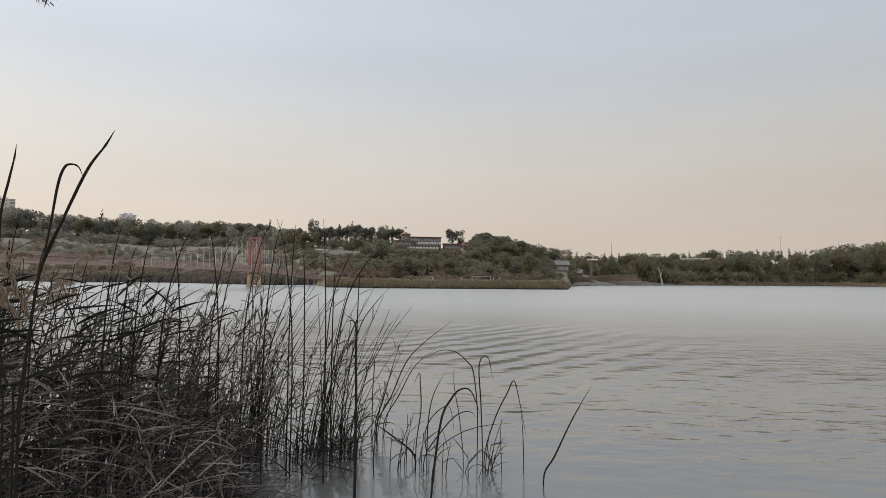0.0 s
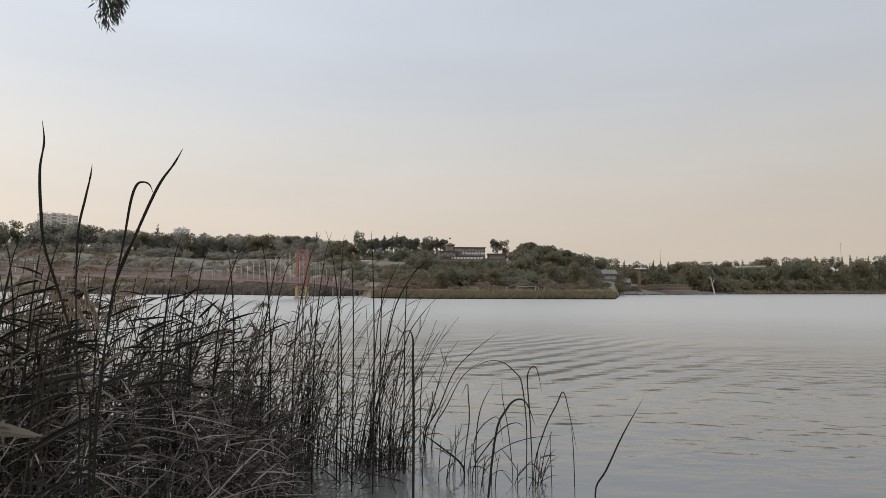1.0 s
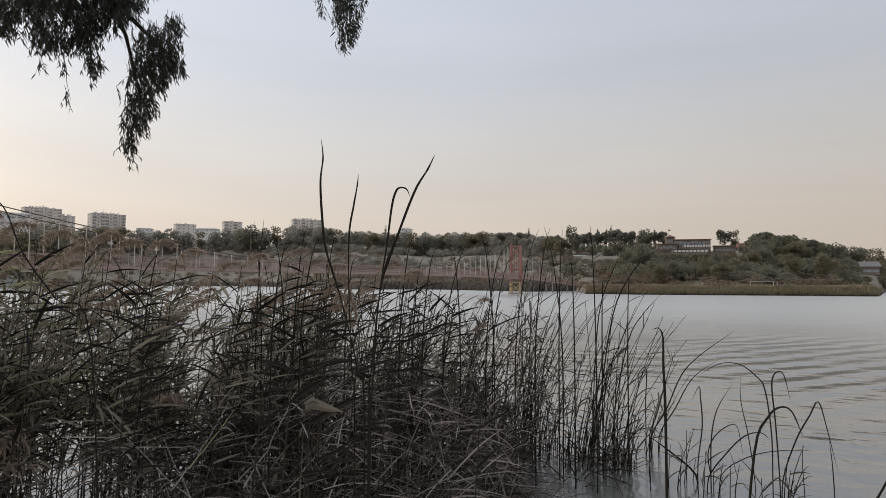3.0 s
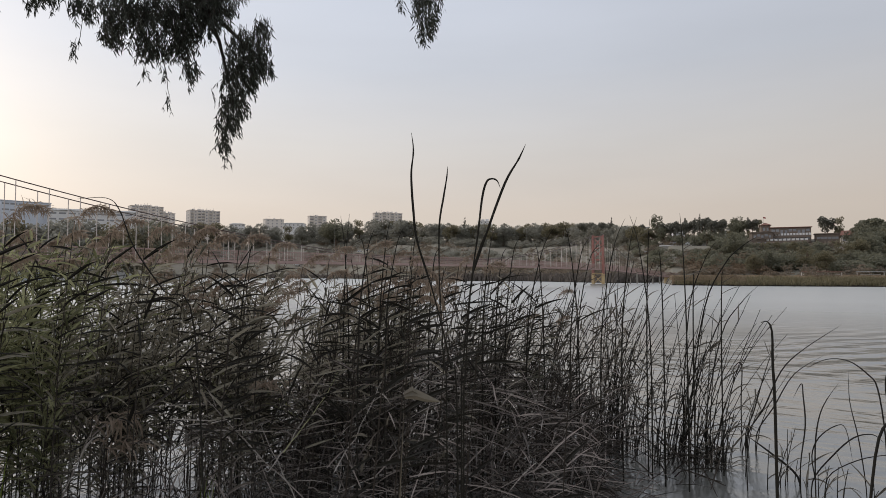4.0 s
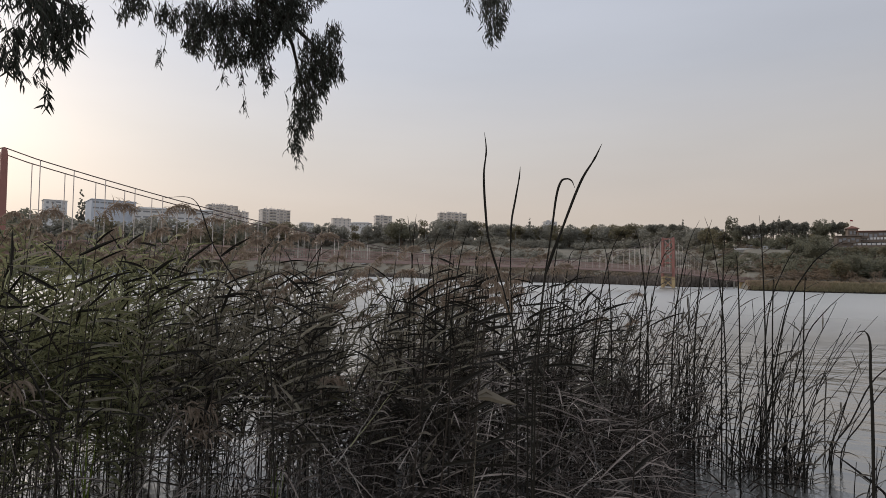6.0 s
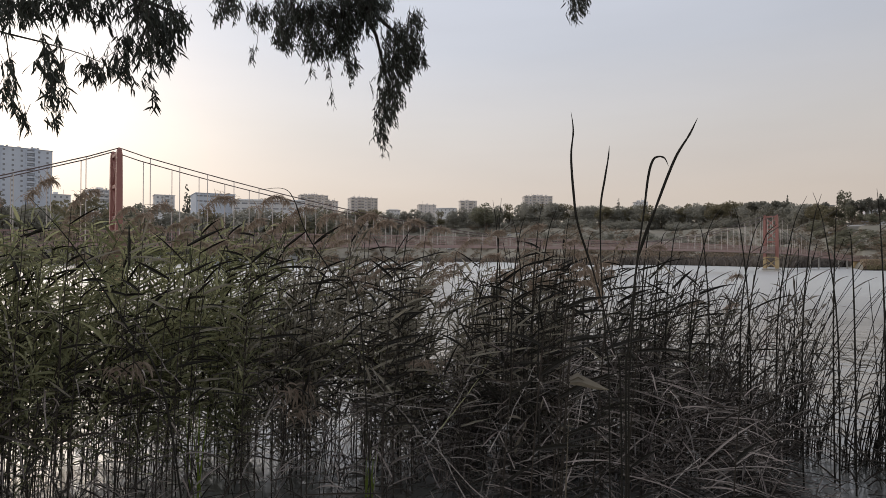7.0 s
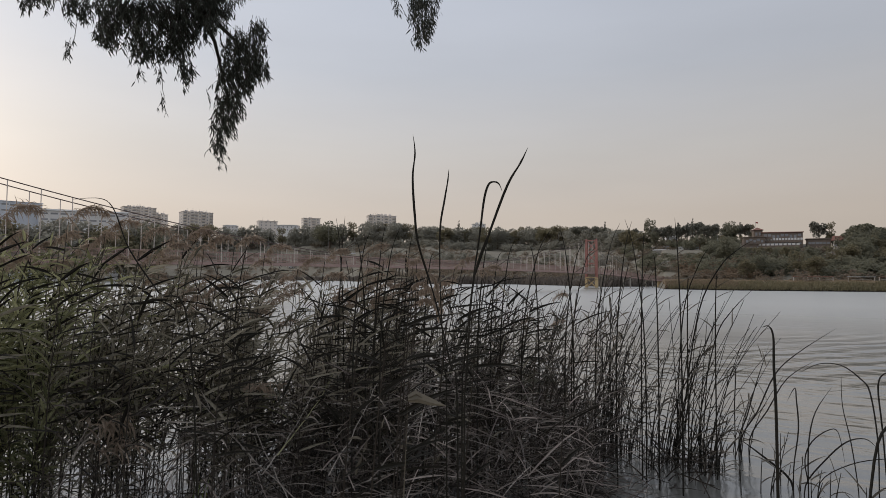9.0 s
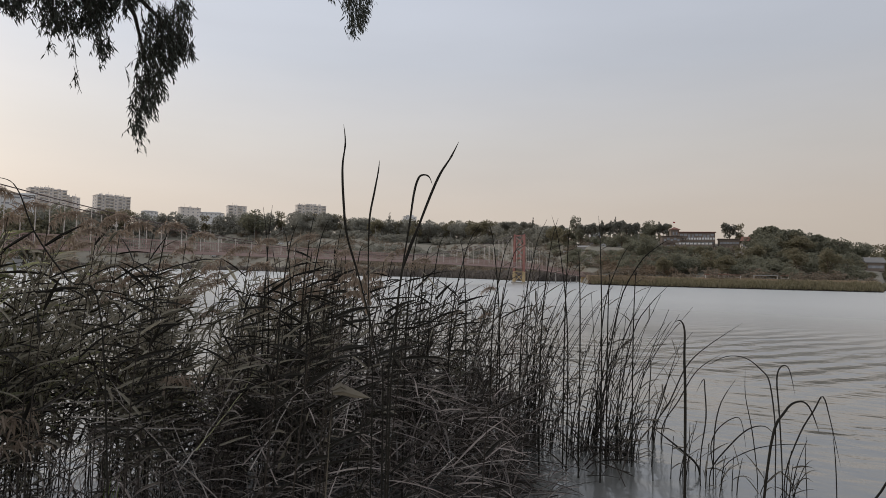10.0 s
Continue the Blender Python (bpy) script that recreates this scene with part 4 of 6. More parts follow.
while az < 38:
    far_side = az < -14
    if not -4.6 < az < 1:
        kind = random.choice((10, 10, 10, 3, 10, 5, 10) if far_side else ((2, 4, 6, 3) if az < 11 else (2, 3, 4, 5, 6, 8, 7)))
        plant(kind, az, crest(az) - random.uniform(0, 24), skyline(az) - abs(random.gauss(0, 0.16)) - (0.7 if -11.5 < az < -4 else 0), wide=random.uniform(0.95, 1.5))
    az += random.uniform(0.9, 1.5) if az < -37 else random.uniform(0.42, 0.78)
for k in range(16):              # a row of tall pines whose trunks stand against the sky
    az = -11.2 + k * 0.47 + random.uniform(-0.15, 0.15)
    plant(random.choice((0, 1, 11, 11, 0)), az, 290 + random.uniform(-5, 10), random.uniform(4.2, 4.85), wide=random.uniform(0.65, 0.95))
for k in range(18):              # low bushes under the tall pines
    az = -14 + k * 0.55 + random.uniform(-0.2, 0.2)
    plant(random.choice((2, 4, 3, 6)), az, 290 + random.uniform(-4, 14) + (60 if az < -12.3 else 0), random.uniform(2.9, 3.5), wide=random.uniform(0.9, 1.3))
for k in range(9):               # low trees before the white shed
    plant(random.choice((2, 3, 4)), 20.9 + k * 0.36, 392 + random.uniform(-4, 4), 1.84, wide=1.2)
for k in range(12):              # bushes round the hut and on the terraces
    plant(random.choice((2, 3, 4)), 9.9 + k * 0.18, 240 + random.uniform(-14, 14), 0.55, wide=1.3)
for k in range(8):
    plant(random.choice((2, 3)), 12.6 + k * 0.7 + random.uniform(-0.2, 0.2), 312 + random.uniform(-3, 3), height=random.uniform(2.3, 3.2), wide=1.4)
# slope under the restaurant and behind the spit
for k in range(48):
    az = random.uniform(-8.5, 11.0)
    d = random.uniform(shore(az) + 35, crest(az) - 12)
    if -4.6 < az < 3 and d > 245:
        continue
    plant(random.choice((2, 3, 4, 5, 6, 3)), az, d, height=random.uniform(5.0, 8.5), wide=random.uniform(0.9, 1.3))
# shore trees of the far right side
for k in range(44):
    az = random.uniform(11.8, 38)
    if 12.4 < az < 18.0 and random.random() < 0.7:
        continue
    d = shore(az) + random.uniform(12, 32)
    plant(random.choice((2, 3, 4, 5, 6)), az, d, skyline(az) - random.uniform(0.15, 0.9), wide=random.uniform(0.8, 1.15))


def woods(name, foliage, rows, n, size, label, squash=1.0):
    """Uncountable far growth: crowns at rows of (heading, distance, height, width), joined."""
    base = [crown_arrays(tree_kind("broad")[0], n, size) for _ in range(5)]
    vs, fs, off = [], [], 0
    for az, d, h, w in rows:
        v, f = base[rng.integers(5)]
        a = rng.uniform(0, 6.28)
        ca, sa = math.cos(a), math.sin(a)
        p = spot(az, d)
        x = v * np.array([w, w, h / 9.6 * squash])
        x = np.stack([x[:, 0] * ca - x[:, 1] * sa + p.x, x[:, 0] * sa + x[:, 1] * ca + p.y, x[:, 2] + gz(p) - 0.28 * h * squash], 1)
        vs.append(x), fs.append(f + off)
        off += len(v)
    ob = new(name, raw_mesh(name, np.vstack(vs).tolist(), np.vstack(fs).tolist(), foliage))
    return tagged(ob, label, name.replace("_", " "), kind="stuff")


def scatter(n, a0, a1, u0, u1, h0, h1, w0, w1, keep=lambda a, d: True):
    rows = []
    while len(rows) < n:
        a = random.uniform(a0, a1)
        u = random.uniform(u0, u1)
        d = shore(a) + 4 + u * (crest(a) - shore(a))
        if keep(a, d):
            z = float(land_z(a, d))
            h = min(random.uniform(h0, h1), (clear_line(a, d) - z) * 1.3)
            if h > 1.2:
                rows.append((a, d, h, random.uniform(w0, w1)))
            else:
                n -= 1
    return rows


woods("hill_woods", HAZE_GREEN, scatter(150, -82, -36, 0.35, 0.95, 6, 10, 0.8, 1.2) + scatter(90, -60, -36, 0.92, 1.04, 10, 14, 0.8, 1.2) + scatter(120, -64, -36, 0.85, 1.0, 7, 11, 0.9, 1.3) + scatter(200, -36, -14, 0.82, 1.02, 6, 10, 0.9, 1.3) + scatter(80, -36, -14, 0.4, 0.6, 3, 6, 0.6, 1.0),
      210, 0.50, "haze-paled mixed wood on the distant hill")
woods("brown_scrub", BROWN_BUSH, scatter(70, -9.4, -3.0, 0.22, 0.5, 2.5, 4.5, 0.5, 0.9) + scatter(25, 13, 19, 0.05, 0.3, 2, 3.5, 0.4, 0.7),
      120, 0.45, "reddish-brown autumn bushes on the slope behind the spit")
woods("hill_woods", BROAD_GREEN, scatter(26, -14, -8, 0.3, 0.95, 3, 6, 0.6, 0.9)
      + scatter(190, -9, 11, 0.25, 1.0, 4, 7, 0.6, 0.9, lambda a, d: not (-4.8 < a < 3 and d > 240)),
      210, 0.50, "dark green mixed wood covering the far hillside")
woods("shore_woods", DULL_GREEN, scatter(120, 11.8, 39, 0.15, 1.1, 7, 11, 0.8, 1.1, lambda a, d: d > 300) + scatter(60, 10.5, 19, 0.45, 1.1, 6, 10, 0.8, 1.1) + scatter(70, 18.5, 39, 0.02, 0.2, 8, 12, 0.8, 1.2),
      210, 0.50, "dull olive wood along the far shore")
woods("scrub", BUSH_GREEN, scatter(260, -80, -14, 0.03, 0.7, 3, 6, 0.5, 1.0) + scatter(170, -62, -28, 0.2, 0.9, 4, 7, 0.6, 1.0) + scatter(170, -37, -12.5, 0.0, 0.22, 2.5, 4.5, 0.5, 0.9) + scatter(130, -37, -9, 0.93, 1.0, 3.5, 5, 0.6, 0.9) + scatter(60, -5, 3.2, 0.5, 0.8, 3, 5, 0.6, 0.9) + scatter(50, 11.8, 19, 0.08, 0.4, 2, 3.5, 0.4, 0.7) + scatter(110, -14, 11, 0.16, 0.7, 2, 4.5, 0.4, 0.8) + scatter(90, -15, -7, 0.2, 0.9, 1.3, 2.8, 0.4, 0.7) + scatter(22, -6, 11.5, 0.03, 0.16, 1.2, 2.2, 0.25, 0.5) + scatter(80, 12, 38, 0.0, 0.25, 1.5, 3, 0.4, 0.7),
      90, 0.6, "brown-green scrub and low bushes on the slope")


def grass_band(name, material, az0, az1, d0, d1, n, h0, h1, width, label):
    """Waterside grass: upright blades joined into one."""
    a = rng.uniform(az0, az1, n)
    d = np.array([shore(x) for x in a]) + rng.uniform(d0, d1, n)
    clump = np.array([noise.noise((x * 1.7, y * 0.06, 3.0)) for x, y in zip(a, d)])
    h = rng.uniform(h0, h1, n) * (1 + 0.45 * clump)
    z = land_z(a, d)
    x, y = d * np.sin(np.radians(a)), d * np.cos(np.radians(a))
    t = rng.uniform(0, 6.28, n)
    w = width * rng.uniform(0.6, 1.4, n)
    lean = rng.normal(0, 0.22, (n, 2)) + np.array([0.12, 0.0])
    root = np.stack([x, y, np.maximum(z, -0.2) - 0.1], 1)
    du = np.stack([np.cos(t) * w, np.sin(t) * w, 0 * t], 1)
    mid = root + np.stack([lean[:, 0] * h * 0.4, lean[:, 1] * h * 0.4, h * 0.6], 1)
    tip = root + np.stack([lean[:, 0] * h, lean[:, 1] * h, h], 1)
    v = np.stack([root - du, root + du, mid + du * 0.8, mid - du * 0.8, tip], 1).reshape(-1, 3)
    i = np.arange(n)[:, None] * 5
    faces = (i + np.array([[0, 1, 2, 3]])).tolist() + (i + np.array([[3, 2, 4]])).tolist()
    ob = new(name, raw_mesh(name, v.tolist(), faces, material))
    return tagged(ob, label, "reeds", kind="stuff")


grass_band("spit_reeds", SPIT_GRASS, -10.6, 11.7, -1.0, 8, 17000, 0.6, 1.35, 0.09, "yellow-green reed grass along the edge of the spit")
grass_band("spit_reeds", BROWN_BUSH, -10.8, -5.0, 0.5, 9, 3200, 0.7, 1.5, 0.10, "red-brown dry reeds at the landward end of the spit")
grass_band("dry_grass", STRAW, -11.0, 11.4, 8, 24, 18000, 0.3, 0.6, 0.12, "straw-coloured dry grass on the spit")
grass_band("shore_reeds", DRY_SHORE, 21.5, 38, -1.0, 8, 7000, 0.8, 2.0, 0.22, "dull brown reeds along the far shore")
grass_band("shore_reeds", SHADED_SHORE, -60, -11.6, -1.5, 9, 10000, 1.2, 2.6, 0.3, "grey-brown reeds along the far bank, darkened for shade")

# low dark blades are added to draw the mud line along the shores
for a0, a1, count in ((-10.8, 11.8, 5200), (12.0, 38.0, 6000), (-60.0, -11.6, 8000)):
    grass_band("wet_sedge", REED_STEM, a0, a1, -1.5, 0.0, count, 0.2, 0.45, 0.2, "low dark blades standing for the mud line at the water")


def dead_tree(az, dist):
    p = spot(az, dist)
    th = empty("dead_tree", Matrix.Translation((p.x, p.y, gz(p))), "bleached dead tree trunk leaning at the shore", "tree")
    bm = bmesh.new()
    tube(bm, [(0.6, 0, -0.6), (0.2, 0, 2.5), (-0.6, 0, 5.5), (-1.0, 0, 8.5), (-2.2, 0, 11)], [0.4, 0.34, 0.26, 0.16, 0.05], 7)
    part("trunk", bm, DEADWOOD, th)
    for pts in (((-0.6, 0, 5.5), (0.4, 0.2, 8.0), (0.6, 0.1, 9.4)), ((-0.9, 0, 8.0), (-2.4, -0.3, 9.2), (-3.6, -0.2, 9.6))):
        bm = bmesh.new()
        tube(bm, list(pts), [0.16, 0.1, 0.03], 5)
        part("limb", bm, DEADWOOD, th)


dead_tree(19.65, 333)

# ======== reeds in front ========
WIND = Vector((0.84, 0.54, 0)).normalized()
BASE = Vector((LEFT[0] * 0.17, LEFT[1] * 0.17, 0))       # foot of the viewer at the end of the drift


def by(az, dist, z=0.0):
    return BASE + spot(az, dist, z)


def at(az, el, dist):
    return by(az, dist, rise(dist, el))


def foot(az, dist):
    """Where a stalk enters the bank or the lake bed."""
    p = by(az, dist)
    return by(az, dist, max(gz(p), -0.1) - 0.08)


class Growth:
    """Collects blades and stems, and makes one mesh of them."""

    def __init__(self):
        self.v, self.f = [], []

    def blade(self, pts, width, up=None):
        """A folded leaf along points, widest at a third, pointed."""
        n = len(pts)
        o = len(self.v)
        for i, p in enumerate(pts):
            a, b = pts[max(i - 1, 0)], pts[min(i + 1, n - 1)]
            d = (b - a).normalized()
            s = d.cross(up or Vector((0, 0, 1)))
            s = s.normalized() if s.length > 0.05 else Vector((1, 0, 0))
            u = i / (n - 1)
            w = width * (0.55 + 1.5 * u) if u < 0.3 else width * (1 - ((u - 0.3) / 0.7) ** 1.7)
            fold = s.cross(d) * w * 0.35
            if i == n - 1:
                self.v.append(tuple(p))
            else:
                self.v += [tuple(p - s * w * 0.5 + fold), tuple(p), tuple(p + s * w * 0.5 + fold)]
        for i in range(n - 2):
            k = o + i * 3
            self.f += [(k, k + 1, k + 4, k + 3), (k + 1, k + 2, k + 5, k + 4)]
        k = o + (n - 2) * 3
        self.f += [(k, k + 1, k + 3), (k + 1, k + 2, k + 3)]

    def stem(self, pts, r0, r1):
        o, n = len(self.v), len(pts)
        for i, p in enumerate(pts):
            r = r0 + (r1 - r0) * i / (n - 1)
            for k in range(3):
                a = 2.1 * k
                self.v.append((p.x + r * math.cos(a), p.y + r * math.sin(a), p.z))
        for i in range(n - 1):
            for k in range(3):
                a, b = o + i * 3 + k, o + i * 3 + (k + 1) % 3
                self.f.append((a, b, b + 3, a + 3))

    def make(self, name, material, parent=None, label=""):
        ob = new(name, raw_mesh(name, self.v, self.f, material))
        ob.parent = parent
        if label:
            ob["label"] = label
        return ob


def curve(root, top, sag, n=6):
    """Points from root to top that bow out by sag."""
    return [root.lerp(top, i / (n - 1)) + sag * math.sin(math.pi * i / (n - 1)) for i in range(n)]


def spline(points, steps=5):
    """Smooth line through a few places."""
    out = []
    for i in range(len(points) - 1):
        p0, p1, p2, p3 = points[max(i - 1, 0)], points[i], points[i + 1], points[min(i + 2, len(points) - 1)]
        for k in range(steps):
            t = k / steps
            out.append(0.5 * ((2 * p1) + (p2 - p0) * t + (2 * p0 - 5 * p1 + 4 * p2 - p3) * t * t + (3 * p1 - p0 - 3 * p2 + p3) * t ** 3))
    out.append(points[-1])
    return out


def along(pts, u):
    i = min(max(u, 0.0), 0.9999) * (len(pts) - 1)
    return pts[int(i)].lerp(pts[int(i) + 1], i - int(i))


def leaf_points(p, way, length, droop, n=6):
    """A leaf that leaves p along way, then bends over by droop."""
    pts, d = [p.copy()], way.normalized()
    for i in range(n - 1):
        d = (d + Vector((0, 0, -droop * (0.3 + i / n)))).normalized()
        pts.append(pts[-1] + d * (length / (n - 1)))
    return pts


def twist():
    return Vector((random.gauss(0, 0.8), random.gauss(0, 0.8), 0.7))


def lee(wind, spread, up0, up1):
    """A leaf's way out of its stem: most stream downwind, some are blown back over it."""
    a = random.uniform(0, 6.28)
    w = wind * random.uniform(0.3, 1.15) * (-0.7 if random.random() < 0.2 else 1.0)
    return WIND * w + Vector((math.cos(a), math.sin(a), 0)) * spread + Vector((0, 0, random.uniform(up0, up1)))


def panicle(g, tip, size, dense=1.0, limp=0.0):
    """A feathery flower head nodding downwind: fine branches off a bent axis."""
    axis = leaf_points(tip, Vector((0, 0, 1.0)) + WIND * 0.7, size, random.uniform(0.30, 0.5) + limp, 7)
    for k in range(int((300 * size + 30) * dense)):
        u = random.random() ** 0.8
        p = along(axis, u)
        way = WIND * random.uniform(0.0, 0.7) + Vector((random.gauss(0, 0.3), random.gauss(0, 0.3), random.uniform(-0.7, 0.5) - limp))
        g.blade(leaf_points(p, way, size * random.uniform(0.16, 0.40) * (1.1 - 0.4 * u) / (1 + limp), random.uniform(0.4, 0.9), 4), random.uniform(0.006, 0.012) / dense ** 0.6, up=twist())
    return axis


def reed(gs, gl, gp, root, height, lean, leaves=9, leaf_len=0.5, leaf_w=0.028, plume=False, first=0.3, r=0.007, wind=1.0, spread=0.45):
    top = root + Vector((lean.x * height, lean.y * height, height))
    pts = curve(root, top, Vector((-lean.x, -lean.y, 0)) * height * 0.25)
    gs.stem(pts, r, r * 0.45)
    first *= random.uniform(0.25, 1.25)
    for k in range(leaves):
        u = first + (0.99 - first) * (k + random.random() * 0.7) / leaves
        size = (0.75 + 0.5 * math.sin(math.pi * (u - first) / (1 - first))) * random.uniform(0.7, 1.15)
        gust = wind * (0.2 + 0.8 * u * u)          # the wind takes the upper leaves most
        limp = random.uniform(0.10, 0.28) if u > 0.6 else random.uniform(0.15, 0.6)
        gl.blade(leaf_points(along(pts, u), lee(gust, spread, 0.2, 1.5 - 0.5 * u), leaf_len * size, limp), leaf_w * (0.6 + 0.5 * u) * random.uniform(0.7, 1.2), up=twist())
    if plume:
        panicle(gp, pts[-1] - Vector((0, 0, 0.05)), random.uniform(0.24, 0.36))


def lean_by(sd=0.07, w=0.14):
    return Vector((random.gauss(0, sd), random.gauss(0, sd), 0)) + WIND * random.gauss(w, 0.07)


def bed(name, label, spots, foliage, sway=0.08, **kw):
    """A stand of reeds, one thing of stuff: stems, leaves and plumes as its parts."""
    gs, gl, gp = Growth(), Growth(), Growth()
    for root, h, plume in spots:
        reed(gs, gl, gp, root, h, lean_by(sway), plume=plume, **kw)
    th = empty(name, Matrix.Identity(4), label, "reeds")
    th["kind"] = "stuff"
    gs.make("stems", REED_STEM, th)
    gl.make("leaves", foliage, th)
    if gp.v:
        gp.make("plumes", REED_PLUME, th, "brown drooping reed plumes")
    return th


# how high the reed bed stands above the viewer's level, by heading, in degrees
BED_AZ = [-95, -80, -72, -65, -60, -54, -50, -47.5, -46.2, -45, -42, -38, -34, -30, -26, -21, -17]
BED_EL = [3.4, 3.1, 2.8, 2.6, 2.0, 1.2, 0.6, -0.8, -4.0, -3.6, -0.5, 0.4, -0.7, -1.4, -1.8, -2.3, -2.5]


def bed_spots(n, a0, a1, d0, d1, plume=0.0, low=0.3, drop=0.0):
    """Places and heights of reeds: most reach the outline of the bed, a share stays lower."""
    out = []
    while len(out) < n:
        a = random.uniform(a0, a1)
        d = random.uniform(d0, d1)
        c = noise.noise((a * 0.22, d * 0.6, 1.3))
        if random.random() > 0.62 + 1.3 * c:
            continue
        h = 2.6 + d * math.tan(radians(float(np.interp(a + 1.2, BED_AZ, BED_EL)) - drop)) + 0.15
        short = random.random() < low
        h *= random.uniform(0.45, 0.8) if short else random.uniform(0.84, 1.03)
        out.append((by(a, d, -0.15), max(h, 0.5), not short and random.random() < plume))
    return out


random.seed(11)
bed("reed_bed", "dense olive-green reed bed standing in shallow water", bed_spots(310, -94, -63, 7.4, 10.2, 0.30), REED_OLIVE, sway=0.13, leaves=34, leaf_len=0.32, leaf_w=0.030, wind=0.85, first=0.2, spread=0.75)
bed("reed_bed", "dark green reed bed with brown plumes above the water", bed_spots(120, -64, -46.8, 7.4, 9.4, 0.42), REED_MID, sway=0.13, leaves=33, leaf_len=0.32, leaf_w=0.030, wind=0.95, first=0.18, spread=0.75)
bed("reed_bed", "thicket of dark reeds beside a gap of water", bed_spots(115, -44.6, -35, 7.2, 9.8, 0.35, 0.4), REED_MID, leaves=18, leaf_len=0.30, leaf_w=0.027, wind=0.8, first=0.2, spread=0.7)
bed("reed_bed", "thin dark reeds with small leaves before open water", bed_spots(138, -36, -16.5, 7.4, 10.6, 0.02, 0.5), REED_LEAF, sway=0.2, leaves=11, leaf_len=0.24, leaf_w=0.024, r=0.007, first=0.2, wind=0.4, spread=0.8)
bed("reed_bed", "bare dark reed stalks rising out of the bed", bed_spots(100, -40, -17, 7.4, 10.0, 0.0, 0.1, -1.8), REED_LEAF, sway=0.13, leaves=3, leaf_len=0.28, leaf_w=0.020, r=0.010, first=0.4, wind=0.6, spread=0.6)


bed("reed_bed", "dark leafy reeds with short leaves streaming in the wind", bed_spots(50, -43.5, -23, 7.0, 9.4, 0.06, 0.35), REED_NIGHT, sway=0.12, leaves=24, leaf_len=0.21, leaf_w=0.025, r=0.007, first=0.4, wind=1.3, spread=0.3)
bed("reed_bed", "slender leafy reeds scattered between the tufts", bed_spots(34, -21, -9, 8.8, 10.2, 0.0, 0.8, 1.0), REED_LEAF, sway=0.2, leaves=9, leaf_len=0.22, leaf_w=0.024, r=0.006, first=0.3, wind=0.4, spread=0.8)


def rushes(name, label, az, dist, n, h0, h1, spread, bow=0.16, r=0.0095, leaves=4):
    """A tuft of thin stalks, crowded at the foot, that bow downwind at the top."""
    origin = by(az, dist, 0)
    th = empty(name, Matrix.Translation(origin), label, "reeds", "reed tufts at the open water")
    inv = Matrix.Translation(-origin)
    for k in range(n):
        off = Vector((random.gauss(0, spread), random.gauss(0, spread), 0))
        root = by(az, dist, -0.15) + off
        h = random.uniform(h0, h1) if random.random() < 0.75 else random.uniform(0.4, 0.8) * h1
        lean = Vector((random.gauss(0, 0.10), random.gauss(0, 0.10), 0)) + WIND * abs(random.gauss(bow, 0.10)) + off * 0.25
        gs, gl = Growth(), Growth()
        reed(gs, gl, None, root, h, lean, leaves=random.randint(0, leaves), leaf_len=0.30, leaf_w=0.022, first=0.35, r=r, wind=0.7, spread=0.6)
        st = gs.make("stalk", REED_SILHOUETTE, th)
        st.matrix_parent_inverse = inv
        for i in range(len(gl.v) // 16):
            one = Growth()
            one.v = gl.v[i * 16:(i + 1) * 16]
            one.f = [tuple(k - i * 16 for k in f) for f in gl.f if i * 16 <= f[0] < (i + 1) * 16]
            one.make("leaf", REED_LEAF, st)
    return th


DARK_TUFT = "upright tuft of dark thin reeds in the water"
rushes("reed_tuft", DARK_TUFT, -15.9, 9.5, 34, 1.5, 3.05, 0.12, 0.22, leaves=6)
rushes("reed_tuft", DARK_TUFT, -14.8, 9.4, 7, 0.8, 2.0, 0.14)
rushes("reed_tuft", DARK_TUFT, -12.9, 9.6, 9, 0.7, 1.9, 0.20)
rushes("reed_tuft", DARK_TUFT, -10.9, 9.4, 15, 1.3, 2.9, 0.15, 0.24)
rushes("reed_tuft", DARK_TUFT, -9.9, 9.3, 9, 1.3, 3.0, 0.10, 0.22)
rushes("reed_tuft", DARK_TUFT, -8.5, 9.2, 17, 1.1, 2.5, 0.12, 0.18)
rushes("reed_tuft", "short dense dark clump of broken reeds in the water", -7.4, 9.1, 26, 0.3, 1.0, 0.15, 0.1)
rushes("reed_tuft", "short dense dark clump of broken reeds in the water", -10.4, 9.2, 14, 0.3, 0.9, 0.16, 0.1)
rushes("reed_tuft", "a few slender reeds leaning over the water", -5.3, 10.2, 6, 0.8, 1.7, 0.10, 0.24)
rushes("reed_tuft", "broken reed stubs standing in open water", 4.5, 8.4, 9, 0.25, 0.8, 0.16, 0.1)
rushes("reed_tuft", "broken reed stubs standing in open water", 0.2, 8.5, 7, 0.2, 0.7, 0.18, 0.1)
rushes("reed_tuft", "broken reed stubs standing in open water", -2.6, 8.7, 10, 0.25, 0.9, 0.22, 0.1)
rushes("reed_tuft", DARK_TUFT, -18.0, 9.3, 10, 0.9, 2.3, 0.22)


